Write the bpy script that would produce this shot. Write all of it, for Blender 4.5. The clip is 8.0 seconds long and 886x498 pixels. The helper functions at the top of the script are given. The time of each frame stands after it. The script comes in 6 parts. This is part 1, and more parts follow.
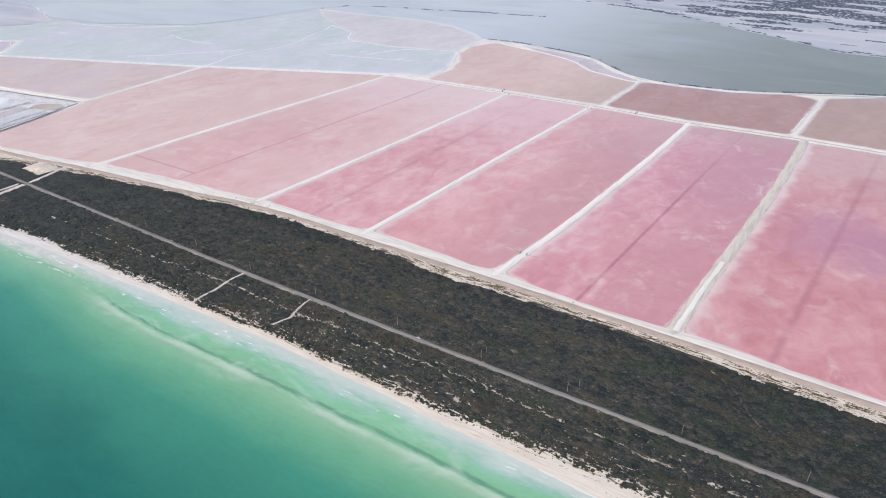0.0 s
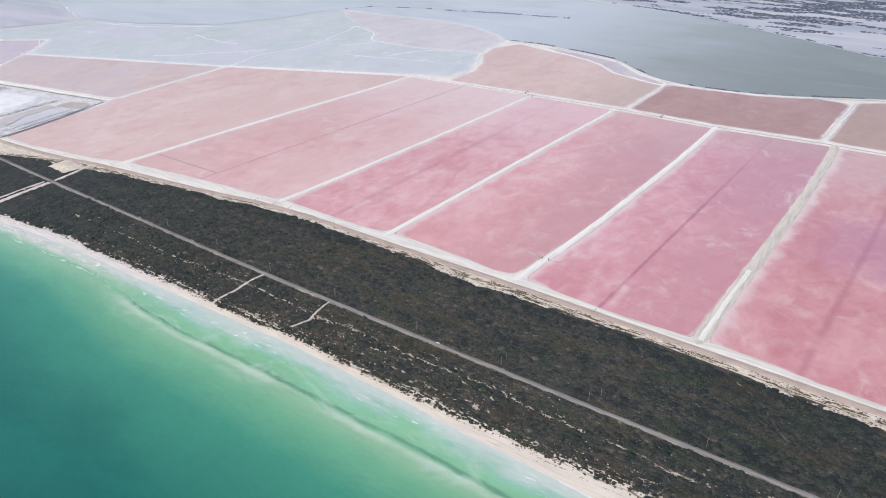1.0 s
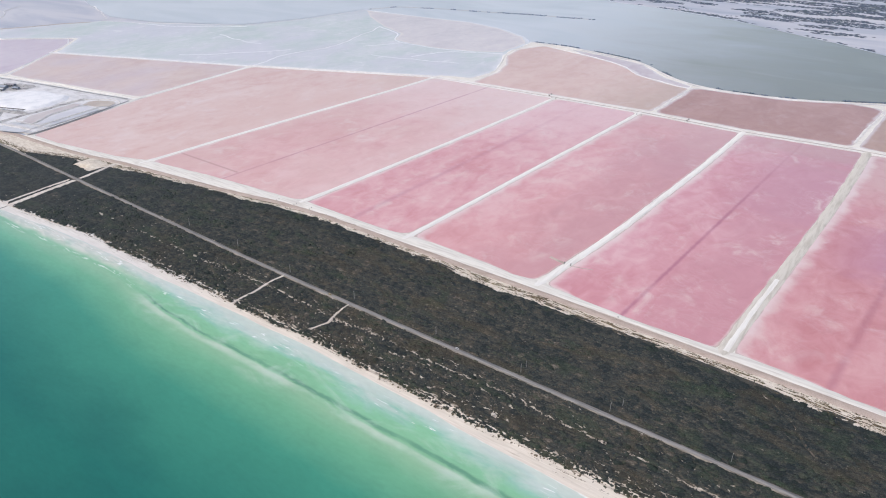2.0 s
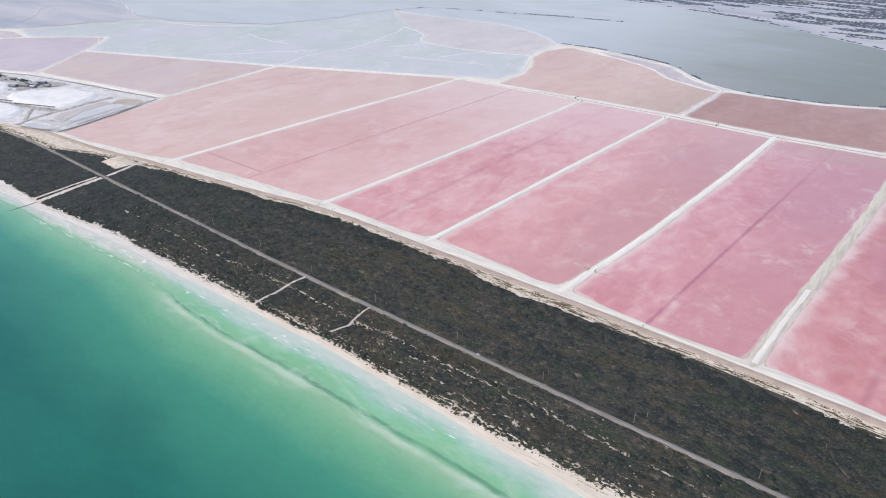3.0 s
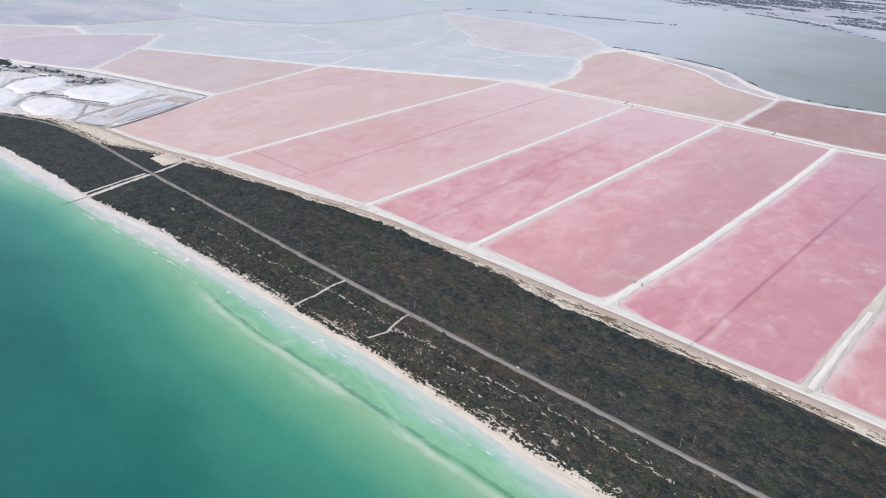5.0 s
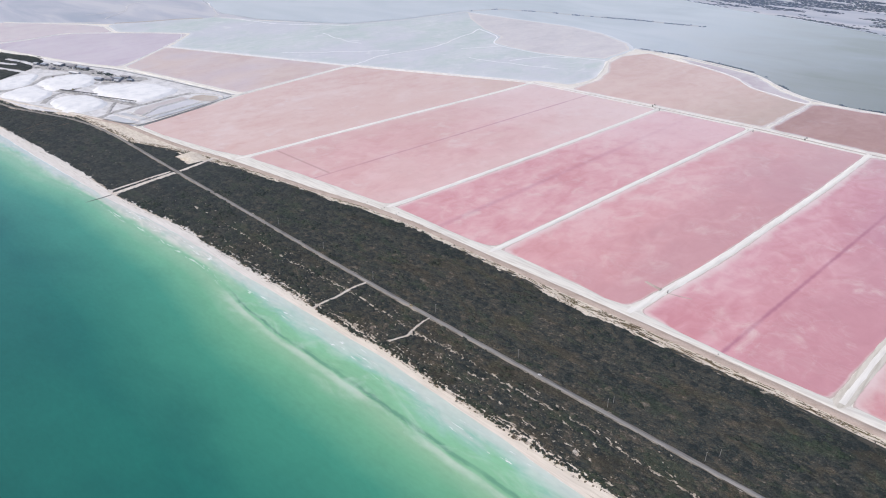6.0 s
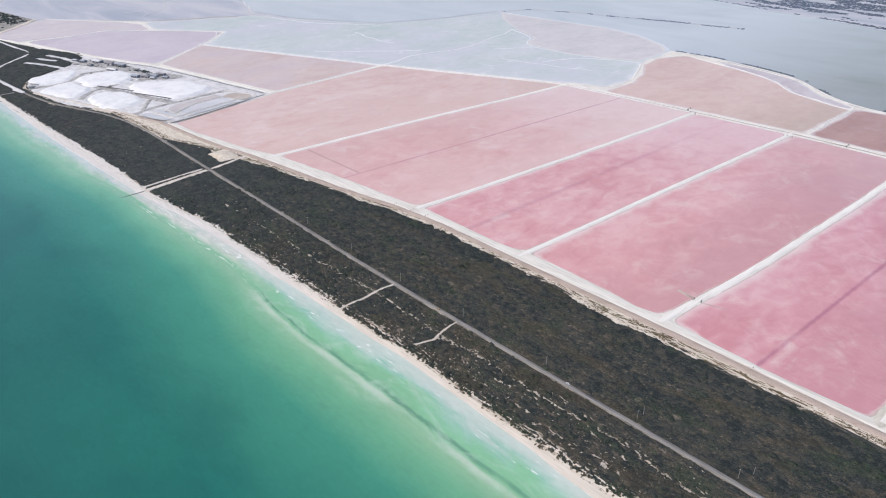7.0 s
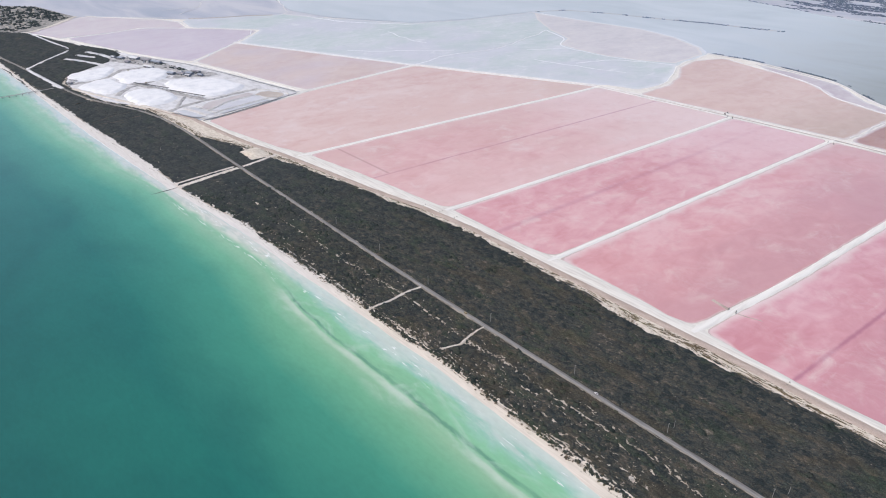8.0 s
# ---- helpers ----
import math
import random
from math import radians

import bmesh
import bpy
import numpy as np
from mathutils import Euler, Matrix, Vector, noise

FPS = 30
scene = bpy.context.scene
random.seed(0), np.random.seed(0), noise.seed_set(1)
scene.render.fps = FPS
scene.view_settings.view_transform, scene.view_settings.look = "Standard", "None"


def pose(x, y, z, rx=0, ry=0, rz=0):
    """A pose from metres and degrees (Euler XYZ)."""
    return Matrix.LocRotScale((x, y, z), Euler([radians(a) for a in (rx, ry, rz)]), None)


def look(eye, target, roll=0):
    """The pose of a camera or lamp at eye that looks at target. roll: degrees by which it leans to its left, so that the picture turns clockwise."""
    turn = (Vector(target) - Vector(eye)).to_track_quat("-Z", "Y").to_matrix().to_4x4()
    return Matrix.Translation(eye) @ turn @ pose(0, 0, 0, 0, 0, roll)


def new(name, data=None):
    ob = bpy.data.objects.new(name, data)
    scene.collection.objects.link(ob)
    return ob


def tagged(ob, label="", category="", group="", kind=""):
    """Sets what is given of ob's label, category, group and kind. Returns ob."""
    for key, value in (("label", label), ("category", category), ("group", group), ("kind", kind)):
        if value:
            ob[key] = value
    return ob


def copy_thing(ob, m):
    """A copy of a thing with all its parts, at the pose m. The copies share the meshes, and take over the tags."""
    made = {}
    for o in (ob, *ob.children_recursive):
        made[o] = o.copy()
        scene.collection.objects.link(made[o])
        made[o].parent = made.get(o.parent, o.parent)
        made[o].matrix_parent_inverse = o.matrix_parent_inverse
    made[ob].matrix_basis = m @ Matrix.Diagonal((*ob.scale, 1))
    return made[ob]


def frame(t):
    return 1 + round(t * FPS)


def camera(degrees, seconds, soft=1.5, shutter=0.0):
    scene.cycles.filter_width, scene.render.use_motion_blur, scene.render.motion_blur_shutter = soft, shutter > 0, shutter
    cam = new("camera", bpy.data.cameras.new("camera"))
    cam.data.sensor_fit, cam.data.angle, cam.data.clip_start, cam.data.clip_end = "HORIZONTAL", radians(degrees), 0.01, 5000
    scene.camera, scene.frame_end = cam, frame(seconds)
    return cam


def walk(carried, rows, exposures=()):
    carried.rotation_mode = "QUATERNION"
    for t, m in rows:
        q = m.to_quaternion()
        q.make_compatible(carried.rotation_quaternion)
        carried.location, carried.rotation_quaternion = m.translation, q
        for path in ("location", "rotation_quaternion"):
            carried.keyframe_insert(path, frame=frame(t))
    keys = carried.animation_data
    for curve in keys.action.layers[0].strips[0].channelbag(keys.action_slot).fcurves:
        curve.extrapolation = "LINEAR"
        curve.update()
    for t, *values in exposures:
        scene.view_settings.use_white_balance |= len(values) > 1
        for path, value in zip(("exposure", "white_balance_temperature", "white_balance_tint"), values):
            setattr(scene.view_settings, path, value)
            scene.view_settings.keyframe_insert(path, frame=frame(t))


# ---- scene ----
EXPOSURE, KELVIN, TINT = -0.27, 6500, 10
cam = camera(66.17, 8.0, soft=1.08)
# metres in one unit of the plan: a two-lane road of 5 m and a car of 4.2 m set it
UNIT = 1.6
# seconds, x along the coast, y inland, height, yaw, pitch, roll
ROWS = [
    (0.0, -0.00, 0.00, 300.70, 32.000, -28.862, 0.249),
    (0.5, -2.11, 2.42, 300.58, 32.995, -28.841, 0.196),
    (1.0, -4.02, 4.94, 300.41, 33.914, -28.824, 0.147),
    (1.5, -5.88, 7.50, 300.25, 34.855, -28.804, 0.108),
    (3.0, -11.79, 14.82, 299.81, 38.002, -28.752, 0.013),
    (3.5, -13.86, 17.13, 299.70, 39.048, -28.740, -0.027),
    (4.0, -15.91, 19.45, 299.63, 40.012, -28.729, -0.062),
    (4.5, -18.05, 21.69, 299.52, 40.988, -28.716, -0.086),
    (6.0, -24.41, 28.19, 299.13, 44.039, -28.705, -0.193),
    (6.5, -26.85, 30.11, 299.01, 45.315, -28.711, -0.227),
    (7.0, -29.42, 32.03, 298.90, 46.693, -28.722, -0.264),
    (7.5, -31.90, 34.11, 298.76, 48.019, -28.737, -0.298),
    (8.0, -34.45, 36.09, 298.62, 49.379, -28.746, -0.320),
]
walk(cam, [(t, pose(x * UNIT, y * UNIT, z * UNIT, 90 + pitch, 0, yaw) @ pose(0, 0, 0, 0, 0, roll)) for t, x, y, z, yaw, pitch, roll in ROWS],
     exposures=[(0.0, EXPOSURE, KELVIN, TINT), (8.0, EXPOSURE, KELVIN, TINT)])

# ---- light ----
SUN_UP, SUN_ROUND = 52.0, 200.0
world = bpy.data.worlds.new("world")
scene.world = world
world.use_nodes = True
sky = world.node_tree.nodes.new("ShaderNodeTexSky")
sky.sky_type = "NISHITA"
sky.sun_disc = False
sky.sun_elevation, sky.sun_rotation = radians(SUN_UP), radians(SUN_ROUND)
sky.air_density, sky.dust_density, sky.ozone_density = 1.0, 4.0, 1.0
world.node_tree.links.new(sky.outputs[0], world.node_tree.nodes["Background"].inputs[0])
world.node_tree.nodes["Background"].inputs[1].default_value = 0.21
sun = new("sun", bpy.data.lights.new("sun", "SUN"))
sun.data.energy, sun.data.angle, sun.data.color = 0.9, radians(30), (1.0, 0.97, 0.93)
# light travels away from the sun's place in the sky
sun_way = Vector((math.sin(radians(SUN_ROUND)) * math.cos(radians(SUN_UP)), math.cos(radians(SUN_ROUND)) * math.cos(radians(SUN_UP)), math.sin(radians(SUN_UP))))
sun.matrix_world = look(sun_way * 900, (0, 0, 0))


# ---- numbers ----
RNG = np.random.default_rng(7)
LATTICE = RNG.random((256, 256))


def value_noise(x, y):
    """Smooth random field, 0 to 1, over arrays."""
    xi, yi = np.floor(x).astype(int), np.floor(y).astype(int)
    fx, fy = x - xi, y - yi
    fx, fy = fx * fx * (3 - 2 * fx), fy * fy * (3 - 2 * fy)
    a, b = LATTICE[xi % 256, yi % 256], LATTICE[(xi + 1) % 256, yi % 256]
    c, d = LATTICE[xi % 256, (yi + 1) % 256], LATTICE[(xi + 1) % 256, (yi + 1) % 256]
    return (a * (1 - fx) + b * fx) * (1 - fy) + (c * (1 - fx) + d * fx) * fy


def fbm(x, y, octaves=4):
    x, y = np.asarray(x, float), np.asarray(y, float)
    total, size, weight = 0.0, 1.0, 0.5
    norm = 0.0
    for k in range(octaves):
        total = total + weight * value_noise(x * size + 17.3 * k, y * size + 41.7 * k)
        norm += weight
        size, weight = size * 2.03, weight * 0.5
    return total / norm


def curve_at(line, x):
    xs, ys = zip(*line)
    return np.interp(x, xs, ys)


def inside(poly, x, y):
    """Which of the points lie in the polygon."""
    hit = np.zeros(len(x), bool)
    for (x0, y0), (x1, y1) in zip(poly, poly[1:] + poly[:1]):
        if y0 != y1:
            hit ^= ((y0 > y) != (y1 > y)) & (x < (x1 - x0) * (y - y0) / (y1 - y0) + x0)
    return hit


def edge_distance(poly, x, y, closed=True):
    best = np.full(len(x), 1e9)
    pairs = list(zip(poly, poly[1:] + (poly[:1] if closed else [])))
    if not closed:
        pairs = list(zip(poly[:-1], poly[1:]))
    for (x0, y0), (x1, y1) in pairs:
        dx, dy = x1 - x0, y1 - y0
        t = np.clip(((x - x0) * dx + (y - y0) * dy) / max(dx * dx + dy * dy, 1e-9), 0, 1)
        best = np.minimum(best, np.hypot(x - x0 - t * dx, y - y0 - t * dy))
    return best


def densify(line, step, closed=False):
    out = []
    ends = line[1:] + line[:1] if closed else line[1:]
    for (x0, y0), (x1, y1) in zip(line, ends):
        n = max(1, int(round(math.hypot(x1 - x0, y1 - y0) / step)))
        out += [(x0 + (x1 - x0) * k / n, y0 + (y1 - y0) * k / n) for k in range(n)]
    return out if closed else out + [line[-1]]


def rounded(line, times=2, closed=False):
    """Chaikin's corner cutting."""
    for _ in range(times):
        out = [] if closed else [line[0]]
        ends = zip(line, line[1:] + line[:1]) if closed else zip(line[:-1], line[1:])
        for (x0, y0), (x1, y1) in ends:
            out += [(x0 * 0.75 + x1 * 0.25, y0 * 0.75 + y1 * 0.25), (x0 * 0.25 + x1 * 0.75, y0 * 0.25 + y1 * 0.75)]
        line = out if closed else out + [line[-1]]
    return line


# ---- materials ----
class Shade:
    """A node material put together step by step."""

    def __init__(self, name, rough=0.8, spec=0.3, metal=0.0):
        self.mat = bpy.data.materials.new(name)
        self.mat.use_nodes = True
        self.tree = self.mat.node_tree
        self.bsdf = self.tree.nodes["Principled BSDF"]
        self.bsdf.inputs["Roughness"].default_value = rough
        self.bsdf.inputs["Specular IOR Level"].default_value = spec
        self.bsdf.inputs["Metallic"].default_value = metal
        self.coord = self.tree.nodes.new("ShaderNodeTexCoord").outputs["Object"]

    def put(self, socket, value):
        if isinstance(value, bpy.types.NodeSocket):
            self.tree.links.new(value, socket)
        elif value is not None:
            socket.default_value = value

    def noise(self, size, detail=4.0, stretch=(1, 1, 1), distortion=0.0, turn=0.0, rough=0.55):
        m = self.tree.nodes.new("ShaderNodeMapping")
        m.inputs["Scale"].default_value = [1.0 / (size * s) for s in stretch]
        m.inputs["Rotation"].default_value = (0, 0, radians(turn))
        self.put(m.inputs[0], self.coord)
        n = self.tree.nodes.new("ShaderNodeTexNoise")
        n.inputs["Scale"].default_value, n.inputs["Detail"].default_value = 1.0, detail
        n.inputs["Distortion"].default_value, n.inputs["Roughness"].default_value = distortion, rough
        self.put(n.inputs["Vector"], m.outputs[0])
        return n.outputs["Fac"]

    def ramp(self, fac, stops, interpolation="LINEAR"):
        r = self.tree.nodes.new("ShaderNodeValToRGB").color_ramp
        node = self.tree.nodes[-1]
        r.interpolation = interpolation
        while len(r.elements) < len(stops):
            r.elements.new(0.5)
        for e, (p, c) in zip(r.elements, stops):
            e.position = p
            e.color = (*c, 1) if not isinstance(c, (int, float)) else (c, c, c, 1)
        self.put(node.inputs[0], fac)
        return node.outputs[0]

    def mix(self, fac, a, b, blend="MIX"):
        n = self.tree.nodes.new("ShaderNodeMix")
        n.data_type, n.blend_type = "RGBA", blend
        self.put(n.inputs[0], fac)
        self.put(n.inputs[6], (*a, 1) if isinstance(a, tuple) else a)
        self.put(n.inputs[7], (*b, 1) if isinstance(b, tuple) else b)
        return n.outputs[2]

    def math(self, kind, a, b=None, c=None, clamp=False):
        n = self.tree.nodes.new("ShaderNodeMath")
        n.operation, n.use_clamp = kind, clamp
        for s, v in zip(n.inputs, (a, b, c)):
            self.put(s, v)
        return n.outputs[0]

    def span(self, value, low, high, to_low=0.0, to_high=1.0):
        n = self.tree.nodes.new("ShaderNodeMapRange")
        n.interpolation_type = "SMOOTHSTEP"
        for s, v in zip(n.inputs, (value, low, high, to_low, to_high)):
            self.put(s, v)
        return n.outputs[0]

    def axis(self, which):
        n = self.tree.nodes.new("ShaderNodeSeparateXYZ")
        self.put(n.inputs[0], self.coord)
        return n.outputs[which]

    def attribute(self, name):
        n = self.tree.nodes.new("ShaderNodeAttribute")
        n.attribute_name = name
        return n.outputs["Fac"]

    def island(self):
        return self.tree.nodes.new("ShaderNodeNewGeometry").outputs["Random Per Island"]

    def each(self):
        return self.tree.nodes.new("ShaderNodeObjectInfo").outputs["Random"]

    def done(self, color=None, rough=None, bump=None, strength=0.3, distance=0.1):
        self.put(self.bsdf.inputs["Base Color"], (*color, 1) if isinstance(color, tuple) else color)
        self.put(self.bsdf.inputs["Roughness"], rough)
        if bump is not None:
            b = self.tree.nodes.new("ShaderNodeBump")
            b.inputs["Strength"].default_value, b.inputs["Distance"].default_value = strength, distance
            self.put(b.inputs["Height"], bump)
            self.put(self.bsdf.inputs["Normal"], b.outputs[0])
        return self.mat


def plain(name, color, rough=0.7, spec=0.3, metal=0.0, size=0.6, vary=0.18):
    """A simple worn surface: a colour, with blotches and grain."""
    s = Shade(name, rough, spec, metal)
    blot = s.ramp(s.noise(size, 5), [(0.3, 1 - vary), (0.7, 1 + vary * 0.5)])
    grain = s.noise(size * 0.12, 3)
    col = s.mix(1.0, color, blot, "MULTIPLY")
    return s.done(col, bump=grain, strength=0.2, distance=0.02)


def brine(name, low, mid, high, crust=(0.82, 0.78, 0.76), rim=(2.0, 14.0), rim_most=0.8, trenches=(), cross=None, far=None, tint=None, east=None, band=None, wisps=0.45, rough=0.22, edge_line=0.0):
    """Shallow coloured brine: cloudy colour, salt in veils and threads, pale crust in the lee of a bank, straight darker trenches."""
    s = Shade(name, rough, 0.6)
    cloud = s.noise(64, 6, (1.0, 1.9, 1), 0.9, 15)
    fine = s.noise(17, 5, (1.0, 1.6, 1), 0.9, -8)
    blend = s.math("ADD", s.math("MULTIPLY", cloud, 0.6), s.math("MULTIPLY", fine, 0.4))
    col = s.ramp(blend, [(0.38, low), (0.5, mid), (0.62, high)])
    if tint:
        col = s.mix(s.math("MULTIPLY", s.span(s.noise(170, 3, (1, 1.2, 1)), 0.38, 0.66), 0.8), col, tint)
    if east:
        tone, start, end, most = east
        lean = s.math("MULTIPLY_ADD", s.math("SUBTRACT", s.axis("Y"), 450.0), -0.06, s.axis("X"))
        reach = s.math("ADD", lean, s.math("MULTIPLY", s.math("SUBTRACT", s.noise(55, 5, (0.8, 1.6, 1), 0.8), 0.5), 110.0))
        col = s.mix(s.math("MULTIPLY", s.span(reach, start, end), most), col, s.mix(fine, tuple(v * 0.9 for v in tone), tuple(v * 1.1 for v in tone)))
    if band:
        tone, middle, half, start, end, most = band
        away = s.math("ADD", s.math("SUBTRACT", s.axis("Y"), middle), s.math("MULTIPLY", s.math("SUBTRACT", s.noise(60, 5, (1.6, 0.9, 1), 1.0), 0.5), half * 1.6))
        there = s.math("MULTIPLY", s.span(s.math("ABSOLUTE", away), half, half * 0.2), s.span(s.axis("X"), start, end))
        col = s.mix(s.math("MULTIPLY", there, most), col, tone)
    veil = s.span(s.noise(52, 3, (1.0, 1.5, 1), 0.4), 0.42, 0.62)
    wisp = s.noise(24, 6, (1.0, 1.4, 1), 0.8, 20, 0.6)
    col = s.mix(s.math("MULTIPLY", s.math("MULTIPLY", s.span(wisp, 0.48, 0.74), veil), wisps), col, crust)
    # threads of salt drawn out by the wind
    thread = s.math("ABSOLUTE", s.math("SUBTRACT", s.noise(21, 5, (1.3, 0.9, 1), 1.6, 30, 0.6), 0.5))
    col = s.mix(s.math("MULTIPLY", s.math("MULTIPLY", s.span(thread, 0.06, 0.0), veil), wisps * 0.16), col, crust)
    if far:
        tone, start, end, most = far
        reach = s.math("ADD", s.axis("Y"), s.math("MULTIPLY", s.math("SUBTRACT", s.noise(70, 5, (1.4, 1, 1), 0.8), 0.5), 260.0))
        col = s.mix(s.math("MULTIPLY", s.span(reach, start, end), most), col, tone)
    blot = s.noise(10, 4, (1.3, 1.2, 1), 0.6)
    col = s.mix(s.math("MULTIPLY", s.span(blot, 0.50, 0.78), 0.22), col, tuple(c * 0.84 for c in low))
    for a, b, half, deep, end in trenches:
        d = s.math("ABSOLUTE", s.math("SUBTRACT", s.axis("X"), s.math("MULTIPLY_ADD", s.axis("Y"), b, a)))
        d = s.math("ADD", d, s.math("MULTIPLY", s.math("SUBTRACT", s.noise(9, 3), 0.5), 2.5))
        deep = s.span(s.axis("Y"), end, end - 250.0, deep * 0.25, deep)
        col = s.mix(s.math("MULTIPLY", s.math("MULTIPLY", s.span(d, half, 0.0), deep), s.span(s.noise(60, 2), 0.3, 0.55, 0.55, 1.0)), col, tuple(c * 0.70 * k for c, k in zip(low, (0.98, 0.82, 1.05))))
    if cross:
        y0, x0, x1 = cross
        d = s.math("ABSOLUTE", s.math("SUBTRACT", s.axis("Y"), y0))
        d = s.math("MULTIPLY", s.math("MULTIPLY", s.span(d, 2.6, 0.2), 0.5), s.math("MULTIPLY", s.span(s.axis("X"), x0, x0 + 3.0), s.span(s.axis("X"), x1, x1 - 3.0)))
        col = s.mix(d, col, tuple(v * 0.62 for v in low))
    edge = s.math("ADD", s.attribute("rim"), s.math("MULTIPLY", s.math("SUBTRACT", s.noise(26, 5), 0.5), rim[1] * 1.6))
    col = s.mix(s.math("MULTIPLY", s.span(edge, rim[1], rim[0]), rim_most), col, crust)
    if edge_line:
        # wet silt along the foot of the banks
        foot = s.math("ADD", s.attribute("bank"), s.math("MULTIPLY", s.noise(7, 4), 1.6))
        col = s.mix(s.math("MULTIPLY", s.span(foot, 2.4, 1.2), s.span(s.noise(40, 3), 0.35, 0.55, edge_line * 0.25, edge_line)), col, (0.46, 0.38, 0.31))
    return s.done(col, bump=s.noise(1.6, 4), strength=0.06, distance=0.05)


def salt_crust(name, white, grey, size=6.0, stretch=(1, 1, 1)):
    s = Shade(name, 0.75, 0.3)
    col = s.ramp(s.noise(size, 6, stretch, 0.4), [(0.32, grey), (0.56, white)])
    col = s.mix(0.5, col, s.ramp(s.noise(size * 0.15, 3, stretch), [(0.3, 0.88), (0.7, 1.0)]), "MULTIPLY")
    return s.done(col, bump=s.noise(0.9, 5), strength=0.3, distance=0.12)


def make_sand(name, light, dark, size=7.0, stretch=(2.2, 1, 1)):
    s = Shade(name, 0.95, 0.15)
    col = s.ramp(s.noise(size, 6, stretch, 0.5), [(0.3, dark), (0.62, light)])
    speck = s.ramp(s.noise(0.7, 3), [(0.38, 0.78), (0.55, 1.0)])
    return s.done(s.mix(0.7, col, speck, "MULTIPLY"), bump=s.noise(1.1, 5), strength=0.4, distance=0.12)


def make_beach():
    """Washed sand, creamier in the east, with thin lines of dry weed left by the tide."""
    s = Shade("washed_sand", 0.95, 0.15)
    tide = s.noise(1.6, 6, (12, 0.55, 1), 0.5)
    east = s.ramp(tide, [(0.3, (0.645, 0.58, 0.495)), (0.62, (0.765, 0.70, 0.615))])
    west = s.ramp(tide, [(0.3, (0.62, 0.59, 0.555)), (0.62, (0.72, 0.695, 0.66))])
    col = s.mix(s.span(s.axis("X"), -360.0, -560.0), east, west)
    col = s.mix(1.0, col, s.ramp(s.noise(9, 4, (2.5, 0.7, 1), 0.5), [(0.35, 0.93), (0.6, 1.0)]), "MULTIPLY")
    weed = s.math("MULTIPLY", s.span(s.noise(2.2, 5, (11, 0.45, 1), 0.7, rough=0.7), 0.58, 0.66), s.span(s.noise(26, 3, (2.0, 0.5, 1)), 0.45, 0.6))
    col = s.mix(s.math("MULTIPLY", weed, 0.55), col, (0.36, 0.29, 0.21))
    return s.done(col, bump=s.noise(1.1, 5), strength=0.3, distance=0.1)


